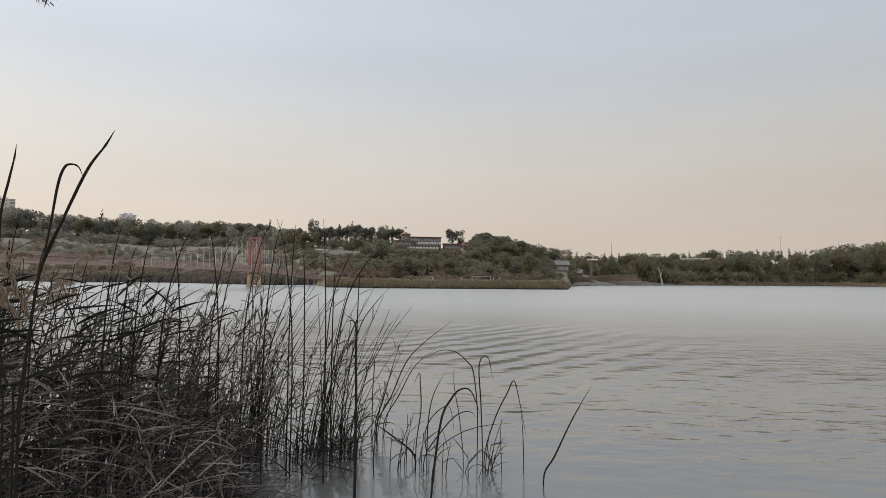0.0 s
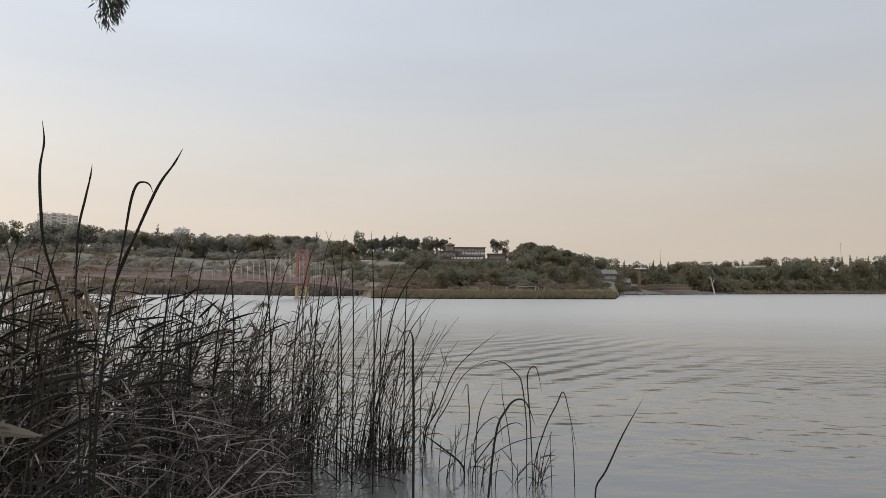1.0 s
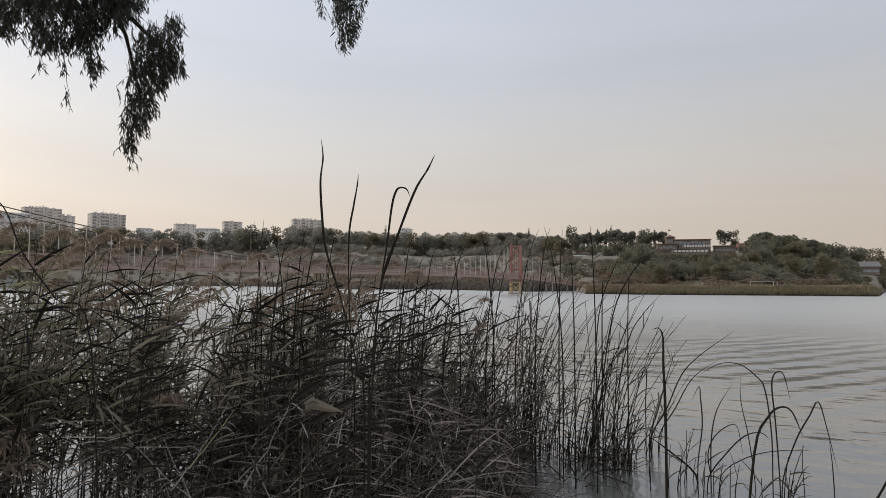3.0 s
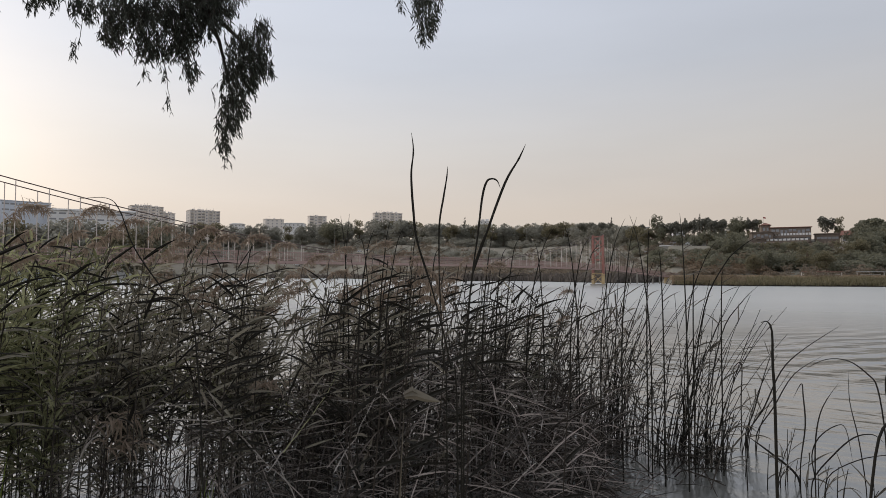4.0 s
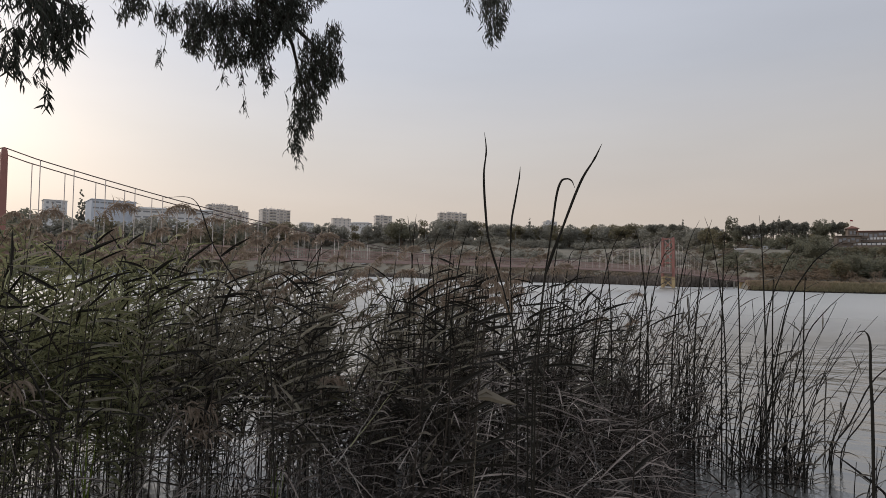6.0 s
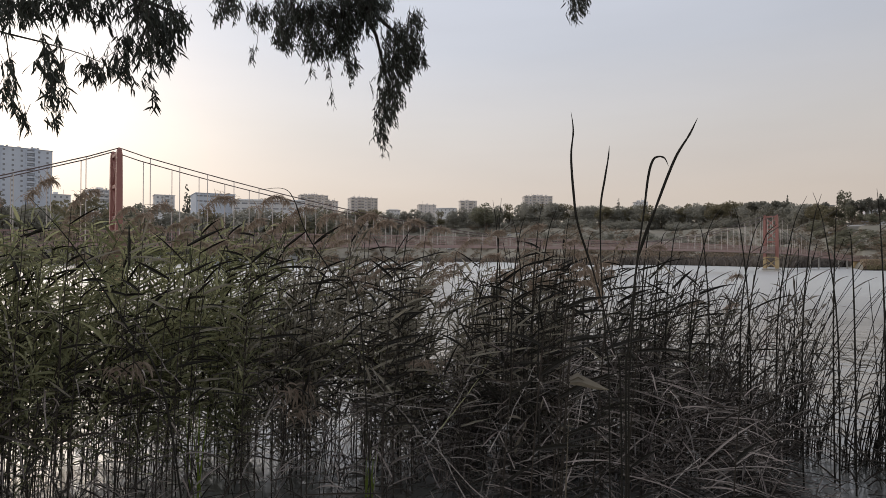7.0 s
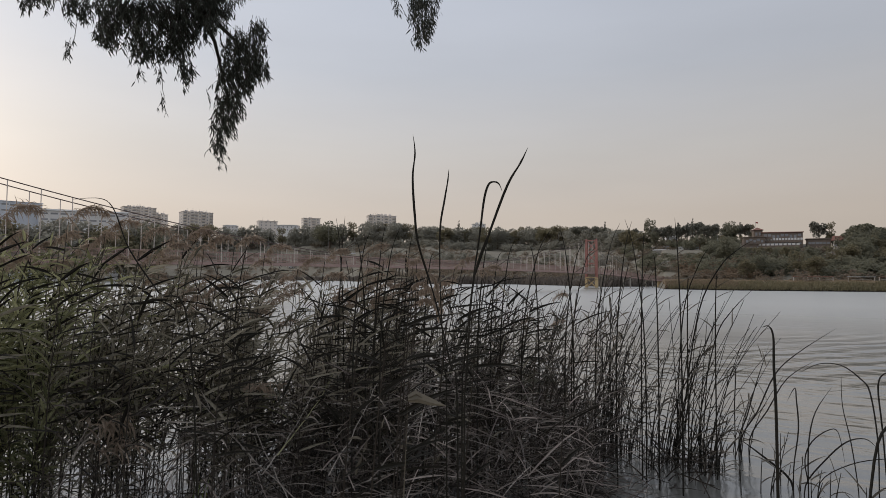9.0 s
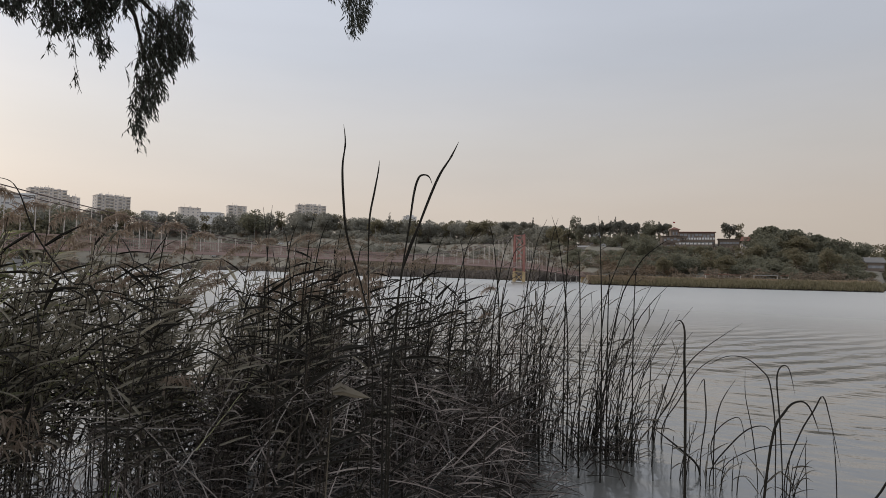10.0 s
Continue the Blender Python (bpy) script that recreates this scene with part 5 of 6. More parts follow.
def rush_blade(d, width, places, label="long dark rush blade bent over above the water"):
    """One rush blade through (heading, elevation) places at a distance, from the water up to its tip."""
    az0 = places[0][0]
    pts = spline([by(az0, d, -0.2)] + [at(a, e, d + 0.04 * i) for i, (a, e) in enumerate(places)], 4)
    gl = Growth()
    n = len(pts)
    right = Vector((math.cos(radians(az0)), -math.sin(radians(az0)), 0))
    face = Vector((-right.y, right.x, 0))
    for i, p in enumerate(pts):
        t = (pts[min(i + 1, n - 1)] - pts[max(i - 1, 0)]).normalized()
        s = t.cross(face)
        s = s.normalized() if s.length > 0.05 else right
        w = width * (0.55 + 0.45 * math.sin(math.pi * min(i / (n - 1) * 1.15, 1.0))) * (1.0 if i < n - 3 else (n - 1 - i) / 3 + 0.06)
        gl.v += [tuple(p - s * w / 2), tuple(p - face * w * 0.22), tuple(p + s * w / 2), tuple(p + face * w * 0.1)]
    for i in range(n - 1):
        for k in range(4):
            a, b = i * 4 + k, i * 4 + (k + 1) % 4
            gl.f.append((a, b, b + 4, a + 4))
    return tagged(gl.make("rush_blade", REED_SILHOUETTE), label, "reed", "single rush blades in the water")


rush_blade(8.4, 0.017, ((-0.4, -16.0), (1.0, -13.9), (2.4, -12.4), (3.6, -12.0), (4.3, -12.5)))
rush_blade(8.5, 0.014, ((-0.2, -16.0), (-0.4, -14.1), (0.1, -12.7), (1.2, -11.7), (1.9, -11.8), (2.3, -14.2)))
rush_blade(2.05, 0.0075, ((2.4, -38.0), (3.1, -24.0), (4.1, -13.5), (5.1, -10.7), (6.0, -9.8), (6.8, -10.1), (7.5, -12.0)))
rush_blade(8.4, 0.016, ((4.4, -15.8), (4.4, -12.1), (4.0, -8.6), (3.4, -7.6), (2.2, -6.7), (0.7, -6.7), (-0.8, -7.6)))
rush_blade(8.4, 0.017, ((4.9, -15.5), (4.7, -11.2), (4.5, -8.1), (4.9, -7.1), (5.4, -7.4), (5.8, -9.4)))
rush_blade(8.4, 0.017, ((5.1, -15.5), (6.1, -12.3), (7.1, -10.3), (7.7, -9.2), (8.2, -11.0), (8.9, -14.4)))
rush_blade(8.5, 0.016, ((-0.2, -15.5), (-0.1, -12.7), (0.4, -10.4), (1.6, -8.3)))
rush_blade(8.6, 0.012, ((3.1, -15.8), (2.7, -12.4), (2.2, -9.7), (2.2, -7.4)))
rush_blade(9.8, 0.019, ((-4.9, -13.0), (-3.7, -10.8), (-2.4, -7.8), (-0.8, -6.0), (2.0, -3.8)))
rush_blade(9.9, 0.017, ((-5.1, -13.0), (-4.5, -11.3), (-3.7, -8.4), (-2.7, -5.2)))
rush_blade(9.8, 0.017, ((-4.3, -13.0), (-3.0, -10.7), (-1.5, -8.0), (0.7, -6.3)))
rush_blade(9.9, 0.016, ((-5.4, -13.0), (-5.4, -10.4), (-5.3, -7.5), (-5.9, -7.8), (-6.6, -9.6)))
rush_blade(8.5, 0.016, ((-1.2, -15.0), (-0.8, -11.9), (-0.9, -9.6), (-1.0, -8.7), (-1.6, -9.9)))
rush_blade(8.0, 0.022, ((10.5, -17.0), (11.4, -15.5), (12.9, -12.4), (14.7, -9.2)), "dark rush blade slanting out of open water")
rush_blade(8.8, 0.027, ((-1.4, -15.8), (-3.4, -14.2), (-5.4, -12.9)), "broad dark blade slanting across the tuft")
rush_blade(8.5, 0.012, ((8.6, -16.0), (8.5, -13.5), (8.3, -11.6)))
rush_blade(8.5, 0.010, ((6.6, -16.2), (6.5, -13.9), (6.6, -12.2)))
rush_blade(8.6, 0.012, ((0.6, -15.6), (2.6, -14.0), (5.0, -13.2), (7.6, -12.9)))
rush_blade(9.4, 0.019, ((-9.4, -12.0), (-8.1, -3.0), (-6.4, 0.9), (-5.0, 2.4), (-3.8, 3.2)))
rush_blade(9.4, 0.016, ((-9.9, -12.0), (-9.3, -3.0), (-8.0, 1.2), (-7.0, 2.9)))
rush_blade(9.3, 0.016, ((-8.1, -12.0), (-6.8, -5.2), (-5.4, -2.6), (-3.6, -0.6)))

# how high the mat of fallen reeds is heaped, by heading
MAT_AZ = [-90, -60, -50, -46, -40, -32, -25, -20.5, -17, -14]
MAT_TOP = [1.9, 1.8, 1.3, 1.2, 1.7, 1.75, 1.5, 1.15, 0.6, 0.3]


def lodged(name, label, n, a0, a1, d0, d1, material, w, flat, length=1.0, fill=1.2, low=0.0):
    """Fallen reeds and leaves heaped over one another, most of them laid over by the wind."""
    g = Growth()
    for k in range(n):
        a = random.uniform(a0, a1)
        d = random.uniform(d0, d1)
        top = float(np.interp(a, MAT_AZ, MAT_TOP))
        z = low + random.uniform(0.02, 1.0) ** fill * max(top - low, 0.2)
        p = by(a, d, z)
        t = random.gauss(0.35, 1.1)
        way = Vector((math.cos(t), math.sin(t), random.gauss(0.12, flat) * (2.2 if random.random() < 0.35 else 1.0)))
        if random.random() < 0.2:
            way = -way
        L = length * (random.uniform(0.25, 0.55) if random.random() < 0.5 else random.uniform(0.55, 1.2))
        g.blade(leaf_points(p - way * L * 0.4, way, L, random.uniform(0.02, 0.2)), random.uniform(0.5, 1.4) * w, up=twist())
    ob = g.make(name, material)
    return tagged(ob, label, "reeds", kind="stuff")


lodged("fallen_reeds", "mat of fallen grey-brown reeds lying over the water", 1500, -46, -16.5, 6.6, 9.8, REED_DRY, 0.014, 0.34)
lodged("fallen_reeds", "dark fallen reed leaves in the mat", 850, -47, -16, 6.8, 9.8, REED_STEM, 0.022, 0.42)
lodged("fallen_reeds", "tangle of fallen dark reed leaves", 450, -92, -46, 7.6, 9.8, REED_OLIVE, 0.034, 0.5, low=0.85)
lodged("fallen_reeds", "dark leaves filling the bed low among the reed stems", 650, -92, -45, 7.4, 9.6, REED_STEM, 0.030, 0.7, 0.9, 1.2, 0.75)
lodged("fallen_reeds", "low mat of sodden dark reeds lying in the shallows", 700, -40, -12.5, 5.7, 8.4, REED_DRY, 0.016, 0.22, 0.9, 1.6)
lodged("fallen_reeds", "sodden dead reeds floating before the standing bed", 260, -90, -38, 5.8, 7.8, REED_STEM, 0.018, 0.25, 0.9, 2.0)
lodged("fallen_straw", "pale bleached reed straws lying across the mat", 520, -54, -19, 6.2, 9.6, REED_STRAW, 0.012, 0.22, 1.2)
lodged("fallen_straw", "pale bleached straws among the standing reeds", 260, -90, -46, 7.2, 9.0, REED_STRAW, 0.015, 0.6, 1.3)
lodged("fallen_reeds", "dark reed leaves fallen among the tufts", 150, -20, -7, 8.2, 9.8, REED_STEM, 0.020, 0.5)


def broken_bed(name, label, n, a0, a1, d0, d1, h0=0.5, h1=1.6):
    """Short broken reeds that lean every way, with limp leaves."""
    gs, gl = Growth(), Growth()
    for k in range(n):
        reed(gs, gl, None, by(random.uniform(a0, a1), random.uniform(d0, d1), -0.15), random.uniform(h0, h1), lean_by(0.34, 0.3), leaves=6, leaf_len=0.36, leaf_w=0.018, first=0.3, wind=0.8, spread=0.6)
    th = empty(name, Matrix.Identity(4), label, "reeds")
    th["kind"] = "stuff"
    gs.make("stems", REED_STEM, th)
    gl.make("leaves", REED_DRY, th)


broken_bed("broken_reeds", "short broken reeds leaning over the mat", 210, -46, -17, 6.9, 9.8)
broken_bed("broken_reeds", "low dark broken reeds in the gap of the bed", 34, -48.6, -43.6, 7.0, 9.2, 0.5, 1.4)
broken_bed("broken_reeds", "scattered stubs of broken reeds in the shallows", 70, -88, -40, 5.9, 7.4, 0.2, 0.8)
broken_bed("broken_reeds", "low broken reeds at the edge of the bed over bright water", 110, -92, -44, 6.4, 9.4, 0.4, 1.6)


def single_reed(points, width, label, leaves=(), material=None):
    """One tall near reed through a few places, with side leaves at given points along it."""
    th = empty("tall_reed", Matrix.Translation(points[0]), label, "reed", "tall single reeds")
    inv = th.matrix_world.inverted()
    dense = spline(points)
    bm = bmesh.new()
    n = len(dense)
    tube(bm, dense, [width * 0.33 * (1 - 0.85 * (i / (n - 1)) ** 2) for i in range(n)], 5)
    st = part("stalk", bm, material or REED_SILHOUETTE, th)
    st.matrix_parent_inverse = inv
    for u, length, turn, droop in leaves:
        g = Growth()
        a = radians(turn)
        g.blade(leaf_points(dense[int(u * (n - 1))], Vector((math.cos(a), math.sin(a), 0.7)), length, droop), 0.026)
        g.make("leaf", REED_LEAF, th).matrix_parent_inverse = inv
    return th


def flag_reed(stalk, blade, d, width, label):
    """A near cattail: a thin stalk on the bank that ends in one long blade against the sky."""
    root = foot(stalk[0][0], d)
    th = empty("tall_reed", Matrix.Translation(root), label, "reed", "tall single reeds")
    inv = th.matrix_world.inverted()
    pts = spline([root] + [at(a, e, d) for a, e in stalk])
    bm = bmesh.new()
    tube(bm, pts, [width * (0.46 - 0.2 * i / (len(pts) - 1)) for i in range(len(pts))], 6)
    part("stalk", bm, REED_SILHOUETTE, th).matrix_parent_inverse = inv
    bp = spline([at(a, e, d) for a, e in (stalk[-2], stalk[-1]) + blade], 6)
    bm = bmesh.new()
    n = len(bp)
    view = (bp[0] - BASE - Vector((0, 0, EYE))).normalized()
    rings = []
    for i, p in enumerate(bp):
        t = (bp[min(i + 1, n - 1)] - bp[max(i - 1, 0)]).normalized()
        s = t.cross(view).normalized()
        u = i / (n - 1)
        w = width * (0.35 + 0.65 * math.sin(math.pi * min(u * 1.25, 1.0)) ** 0.8) if u < 0.75 else width * (0.35 + 0.45 * (1 - u) / 0.25 - 0.28 * (u - 0.75) / 0.25)
        rings.append([bm.verts.new(q) for q in (p - s * w * 0.5, p + view * w * 0.18, p + s * w * 0.5, p - view * w * 0.18)])
    for a, b in zip(rings, rings[1:]):
        for k in range(4):
            bm.faces.new((a[k], a[(k + 1) % 4], b[(k + 1) % 4], b[k]))
    part("blade", bm, REED_SILHOUETTE, th).matrix_parent_inverse = inv
    return th


# the tall reeds that stand against the sky, close to the viewer
flag_reed(((-28.9, -14), (-28.7, -8), (-28.0, -1.0), (-27.3, 4.0)), ((-26.9, 7.2), (-26.5, 8.6), (-26.0, 8.9), (-25.5, 8.7), (-25.2, 8.0)), 1.75, 0.0066, "tall silhouetted reed whose tip hooks over")
flag_reed(((-28.7, -16), (-28.5, -9), (-27.8, 0.0), (-26.2, 4.7)), ((-24.7, 8.6), (-23.5, 10.6), (-22.8, 12.0)), 1.70, 0.0072, "tall silhouetted reed leaning to one side")
flag_reed(((-29.3, -14), (-30.0, -8), (-31.6, -1.5), (-33.0, 3.0)), ((-33.4, 6.0), (-33.6, 9.3), (-33.4, 11.5), (-33.6, 13.2)), 1.80, 0.0072, "tall straight silhouetted reed with a thin whip tip")
flag_reed(((-30.3, -14), (-30.6, -8), (-31.0, 0.0), (-31.0, 4.5)), ((-30.6, 7.2), (-30.3, 9.0), (-30.2, 10.1)), 1.90, 0.0062, "slim upright reed with a pointed tip")
single_reed([foot(-2.3, 1.75), at(-2.4, -30, 1.75), at(-2.4, -12, 1.75), at(-2.5, -7.3, 1.75), at(-2.5, -4.7, 1.75), at(-2.8, -3.9, 1.75), at(-3.3, -4.0, 1.75)], 0.013, "dark upright rush on the bank with a curled tip")
single_reed([by(-51.5, 5.0, -0.3), at(-53.0, -5, 5.0), at(-55.5, -1.4, 5.0), at(-57.8, 2.2, 5.0), at(-59.0, 5.4, 5.0), at(-60.0, 6.3, 5.0), at(-62.0, 6.1, 5.0)], 0.020, "reed stalk arching over at the top")
single_reed([by(-67.0, 5.2, -0.3), at(-69.5, -12, 5.2), at(-72.6, -5.5, 5.2), at(-76.5, 1.2, 5.2), at(-79.3, 4.7, 5.2)], 0.026, "dark reed leaning across the bed")
for az, el, d, ln in ((-37.5, 4.2, 6.5, 1.4), (-36.0, 5.2, 6.8, 1.0), (-34.8, 4.4, 6.6, 1.6), (-38.8, 3.6, 7.0, -1.0), (-20.7, 4.4, 7.5, 2.6), (-19.9, 4.7, 8.0, -1.2), (-14.5, 5.0, 8.2, 2.2), (-12.4, 4.9, 8.4, 0.4), (-9.9, 5.3, 8.0, -0.4), (-14.1, 5.3, 8.3, -1.6), (-13.5, 5.1, 8.0, 1.4), (-11.7, 2.1, 8.1, -0.3), (-17.6, 3.4, 8.0, 1.8), (-16.6, 2.8, 8.4, 2.2), (-22.6, 3.0, 7.8, -0.8), (-25.2, 2.4, 7.6, 1.0), (-8.8, -0.5, 8.6, 0.2), (-6.5, -0.3, 8.8, 0.3),
                      (-40.6, 5.4, 7.2, -0.8), (-39.8, 5.6, 7.2, 0.5), (-26.2, 4.4, 6.9, 1.2), (-48.0, 3.6, 7.4, 1.4), (-33.5, 4.2, 7.4, 0.8), (-31.5, 2.4, 7.0, 0.9), (-24.0, 3.4, 7.6, 1.3)):
    single_reed([by(az - ln, d, -0.3), at(az - ln, -6, d), at(az - ln * 0.5, el * 0.4, d), at(az, el, d)], 0.030, "silhouetted reed tip with a leaf or two standing above the bed", leaves=((random.uniform(0.45, 0.6), random.uniform(0.25, 0.4), random.uniform(-20, 70), random.uniform(0.05, 0.2)), (random.uniform(0.62, 0.8), random.uniform(0.2, 0.32), random.uniform(-10, 60), random.uniform(0.02, 0.12))))


def leafy_reed(az, el, d, n, size=1.0, plume=0.0, near=False):
    """A reed whose broad leaves, most in silhouette colour, all stream with the wind; some carry a plume."""
    root = foot(az - 1.5, d) if near else by(az - 1.2, d, -0.3)
    th = empty("leafy_reed", Matrix.Translation(root), "tall reed with a brown plume and streaming silhouette-dark leaves" if plume else "tall reed with broad silhouette-dark leaves streaming in the wind", "reed", "wind-swept leafy reeds")
    inv = th.matrix_world.inverted()
    pts = curve(root, at(az, el, d), Vector((-0.1, 0, 0)) * size, 7)
    g = Growth()
    g.stem(pts, 0.009 * size, 0.004 * size)
    g.make("stalk", REED_STEM, th).matrix_parent_inverse = inv
    for k in range(n):
        u = 0.42 + 0.57 * (k + random.random() * 0.5) / n
        g = Growth()
        g.blade(leaf_points(along(pts, u), lee(1.25, 0.3, 0.1, 0.75), size * random.uniform(0.26, 0.50), random.uniform(0.03, 0.14)), size * random.uniform(0.024, 0.036), up=twist())
        # near leaves and most others take the backlit near-black, the rest brown-green
        g.make("leaf", REED_SILHOUETTE if near or random.random() < 0.75 else REED_MID, th).matrix_parent_inverse = inv
    if plume:
        g = Growth()
        panicle(g, pts[-1], plume, 2.5 if near else 1.0, 0.8 if near else 0.0)
        g.make("plume", REED_PLUME, th, "feathery brown plume").matrix_parent_inverse = inv
    return th


for k in range(34):
    az = -86 + k * 1.18 + random.uniform(-0.5, 0.5)
    leafy_reed(az, float(np.interp(az, BED_AZ, BED_EL)) - random.uniform(-0.2, 2.6), random.uniform(6.4, 8.4), random.randint(10, 14))
for az, el, d in ((-48.6, 1.2, 6.4), (-49.6, 0.6, 6.0), (-50.8, 1.8, 6.6), (-47.9, -0.6, 6.8), (-41.6, -0.8, 6.8), (-40.2, -0.2, 7.0), (-38.6, -1.4, 6.6), (-42.4, -2.4, 6.6), (-36.6, -2.0, 6.8), (-36.2, 2.4, 7.2), (-35.0, 1.6, 6.8), (-34.0, 2.2, 7.4), (-31.0, 1.2, 7.0), (-28.8, 0.8, 7.2), (-26.4, 0.6, 7.4), (-24.5, -0.2, 7.6), (-37.6, 1.6, 7.0), (-22.4, -1.0, 7.8)):
    leafy_reed(az, el - 0.8, d, 16)
for az, el, size in ((-71.2, 3.6, 0.36), (-66.6, 4.2, 0.42), (-62.2, 4.3, 0.42), (-57.0, 3.0, 0.36), (-53.6, 3.0, 0.34), (-49.5, 2.6, 0.34), (-76.5, 4.2, 0.36), (-79.5, 4.6, 0.38), (-44.0, 0.6, 0.30), (-41.6, 1.4, 0.30), (-38.2, 1.8, 0.32), (-36.2, 1.2, 0.30), (-34.4, 0.8, 0.28), (-29.6, 0.8, 0.30), (-27.4, 0.2, 0.28), (-46.9, 2.0, 0.30), (-52.0, 2.4, 0.32), (-59.6, 3.4, 0.36)):
    leafy_reed(az, el, 6.8, 7, 1.0, size)
for az, el, d, n, plume in ((-33.4, 0.2, 2.6, 7, 0.17), (-33.0, -1.4, 2.9, 6, 0.19), (-33.7, -0.9, 2.5, 8, 0.15), (-33.2, -2.4, 2.7, 4, 0.17), (-35.8, -4.0, 2.4, 8, 0.0), (-30.4, -4.6, 2.7, 7, 0.0), (-27.5, -5.5, 3.0, 6, 0.0), (-38.5, -5.5, 2.6, 7, 0.0), (-18.4, -1.4, 4.0, 7, 0.0)):
    leafy_reed(az, el, d, n, 0.6 if d < 3.5 else 0.7, plume, near=True)


def pale_leaf():
    """A dry leaf, folded in two, on a thin stem on the bank."""
    g = Growth()
    d = 1.2
    p = at(-33.9, -11.2, d)
    right = Vector((0.83, 0.56, 0))
    g.blade([p, p + right * 0.02 + Vector((0, 0, 0.002)), p + right * 0.045 - Vector((0, 0, 0.006)), p + right * 0.075 - Vector((0, 0, 0.012))], 0.022, up=Vector((-0.56, 0.83, 0.2)))
    g.blade([p + Vector((0, 0, 0.004)), p + right * 0.015 + Vector((0, 0, 0.012)), p + right * 0.028 + Vector((0, 0, 0.004))], 0.016, up=Vector((-0.56, 0.83, 0.2)))
    g.blade([foot(-34.6, d), at(-34.5, -25, d), p], 0.006)
    return tagged(g.make("dry_leaf", PALE_LEAF), "pale dry folded reed leaf on a near stem", "leaf")


pale_leaf()


def grass_tuft(az, dist, tall=0.95, n=7):
    g = Growth()
    for k in range(n):
        p = by(az, dist, 0.0) + Vector((random.gauss(0, 0.03), random.gauss(0, 0.03), -0.1))
        g.blade(leaf_points(p, Vector((random.gauss(0.08, 0.09), random.gauss(0, 0.09), 1)), random.uniform(0.5, 1.0) * tall, 0.04), 0.022)
    return tagged(g.make("grass_tuft", BRIGHT_LEAF), "tuft of fresh yellow-green grass in the water", "grass")


grass_tuft(-66.9, 7.0, 1.5, 5)
grass_tuft(-52.2, 6.6, 0.8)


def fallen_cane(start, end, d, width, material, sag=0.05, leaves=3):
    """A broken cane that leans out of the bed down to the water, with a few limp leaves."""
    a, b = at(start[0], start[1], d + 0.5), at(end[0], end[1], d)
    th = empty("fallen_cane", Matrix.Translation(b), "broken reed cane leaning down to the water", "reed", "broken canes leaning over the shallows")
    inv = th.matrix_world.inverted()
    pts = curve(b, a, Vector((0, 0, -sag)), 9)
    pts = [p + Vector((random.gauss(0, 0.008), random.gauss(0, 0.008), random.gauss(0, 0.008))) for p in pts]
    g = Growth()
    g.stem(pts, width * 0.5, width * 0.25)
    g.make("cane", material, th).matrix_parent_inverse = inv
    for k in range(leaves):
        g = Growth()
        g.blade(leaf_points(along(pts, random.uniform(0.25, 1.0)), Vector((random.gauss(0.3, 0.6), random.gauss(0, 0.6), random.uniform(-0.2, 0.7))), random.uniform(0.15, 0.34), random.uniform(0.1, 0.5)), random.uniform(0.014, 0.024), up=twist())
        g.make("leaf", random.choice((REED_DRY, REED_LEAF, REED_STRAW)), th).matrix_parent_inverse = inv


for start, end, d, width, material in (
        ((-52.6, -10.0), (-41.1, -21.4), 6.0, 0.020, REED_STRAW), ((-52.4, -12.2), (-42.2, -21.0), 5.9, 0.018, REED_STEM), ((-51.6, -11.0), (-41.8, -21.8), 6.1, 0.020, REED_SILHOUETTE),
        ((-53.4, -12.8), (-43.0, -21.4), 5.8, 0.016, REED_STEM), ((-40.7, -8.9), (-45.6, -15.4), 6.3, 0.018, REED_OLIVE), ((-47.5, -13.0), (-43.2, -21.2), 6.0, 0.016, REED_STRAW),
        ((-49.0, -12.4), (-45.4, -20.6), 6.1, 0.015, REED_DRY), ((-42.4, -10.4), (-46.8, -17.0), 6.2, 0.016, REED_STRAW), ((-50.2, -14.4), (-39.4, -20.4), 6.0, 0.016, REED_SILHOUETTE),
        ((-74.7, -2.3), (-68.6, -14.0), 6.3, 0.018, REED_STEM), ((-71.6, -5.5), (-68.0, -11.0), 6.4, 0.014, REED_STRAW), ((-36.4, -9.0), (-41.0, -17.4), 6.2, 0.015, REED_STRAW),
        ((-31.0, -10.0), (-37.5, -18.0), 6.1, 0.014, REED_DRY), ((-64.0, -8.0), (-58.0, -17.6), 6.4, 0.016, REED_STEM), ((-60.2, -11.0), (-63.6, -19.0), 6.3, 0.014, REED_DRY)):
    fallen_cane(start, end, d, width, material)


def curled_leaf(az, el, d, length, turn):
    """A dry leaf, twisted and folded over its middle."""
    p = at(az, el, d)
    way = Vector((math.cos(radians(turn)), 0.3 * math.sin(radians(turn)), math.sin(radians(turn))))
    pts = [p]
    for k in range(6):
        way = (way + Vector((0.10 * random.gauss(0, 1), 0.10 * random.gauss(0, 1), -0.22 * (k > 2)))).normalized()
        pts.append(pts[-1] + way * length / 6)
    g = Growth()
    g.blade(pts, length * random.uniform(0.16, 0.24), up=twist())
    return tagged(g.make("curled_leaf", PALE_LEAF), "pale dry reed leaf curled over the fallen reeds", "leaf", "curled dry leaves")


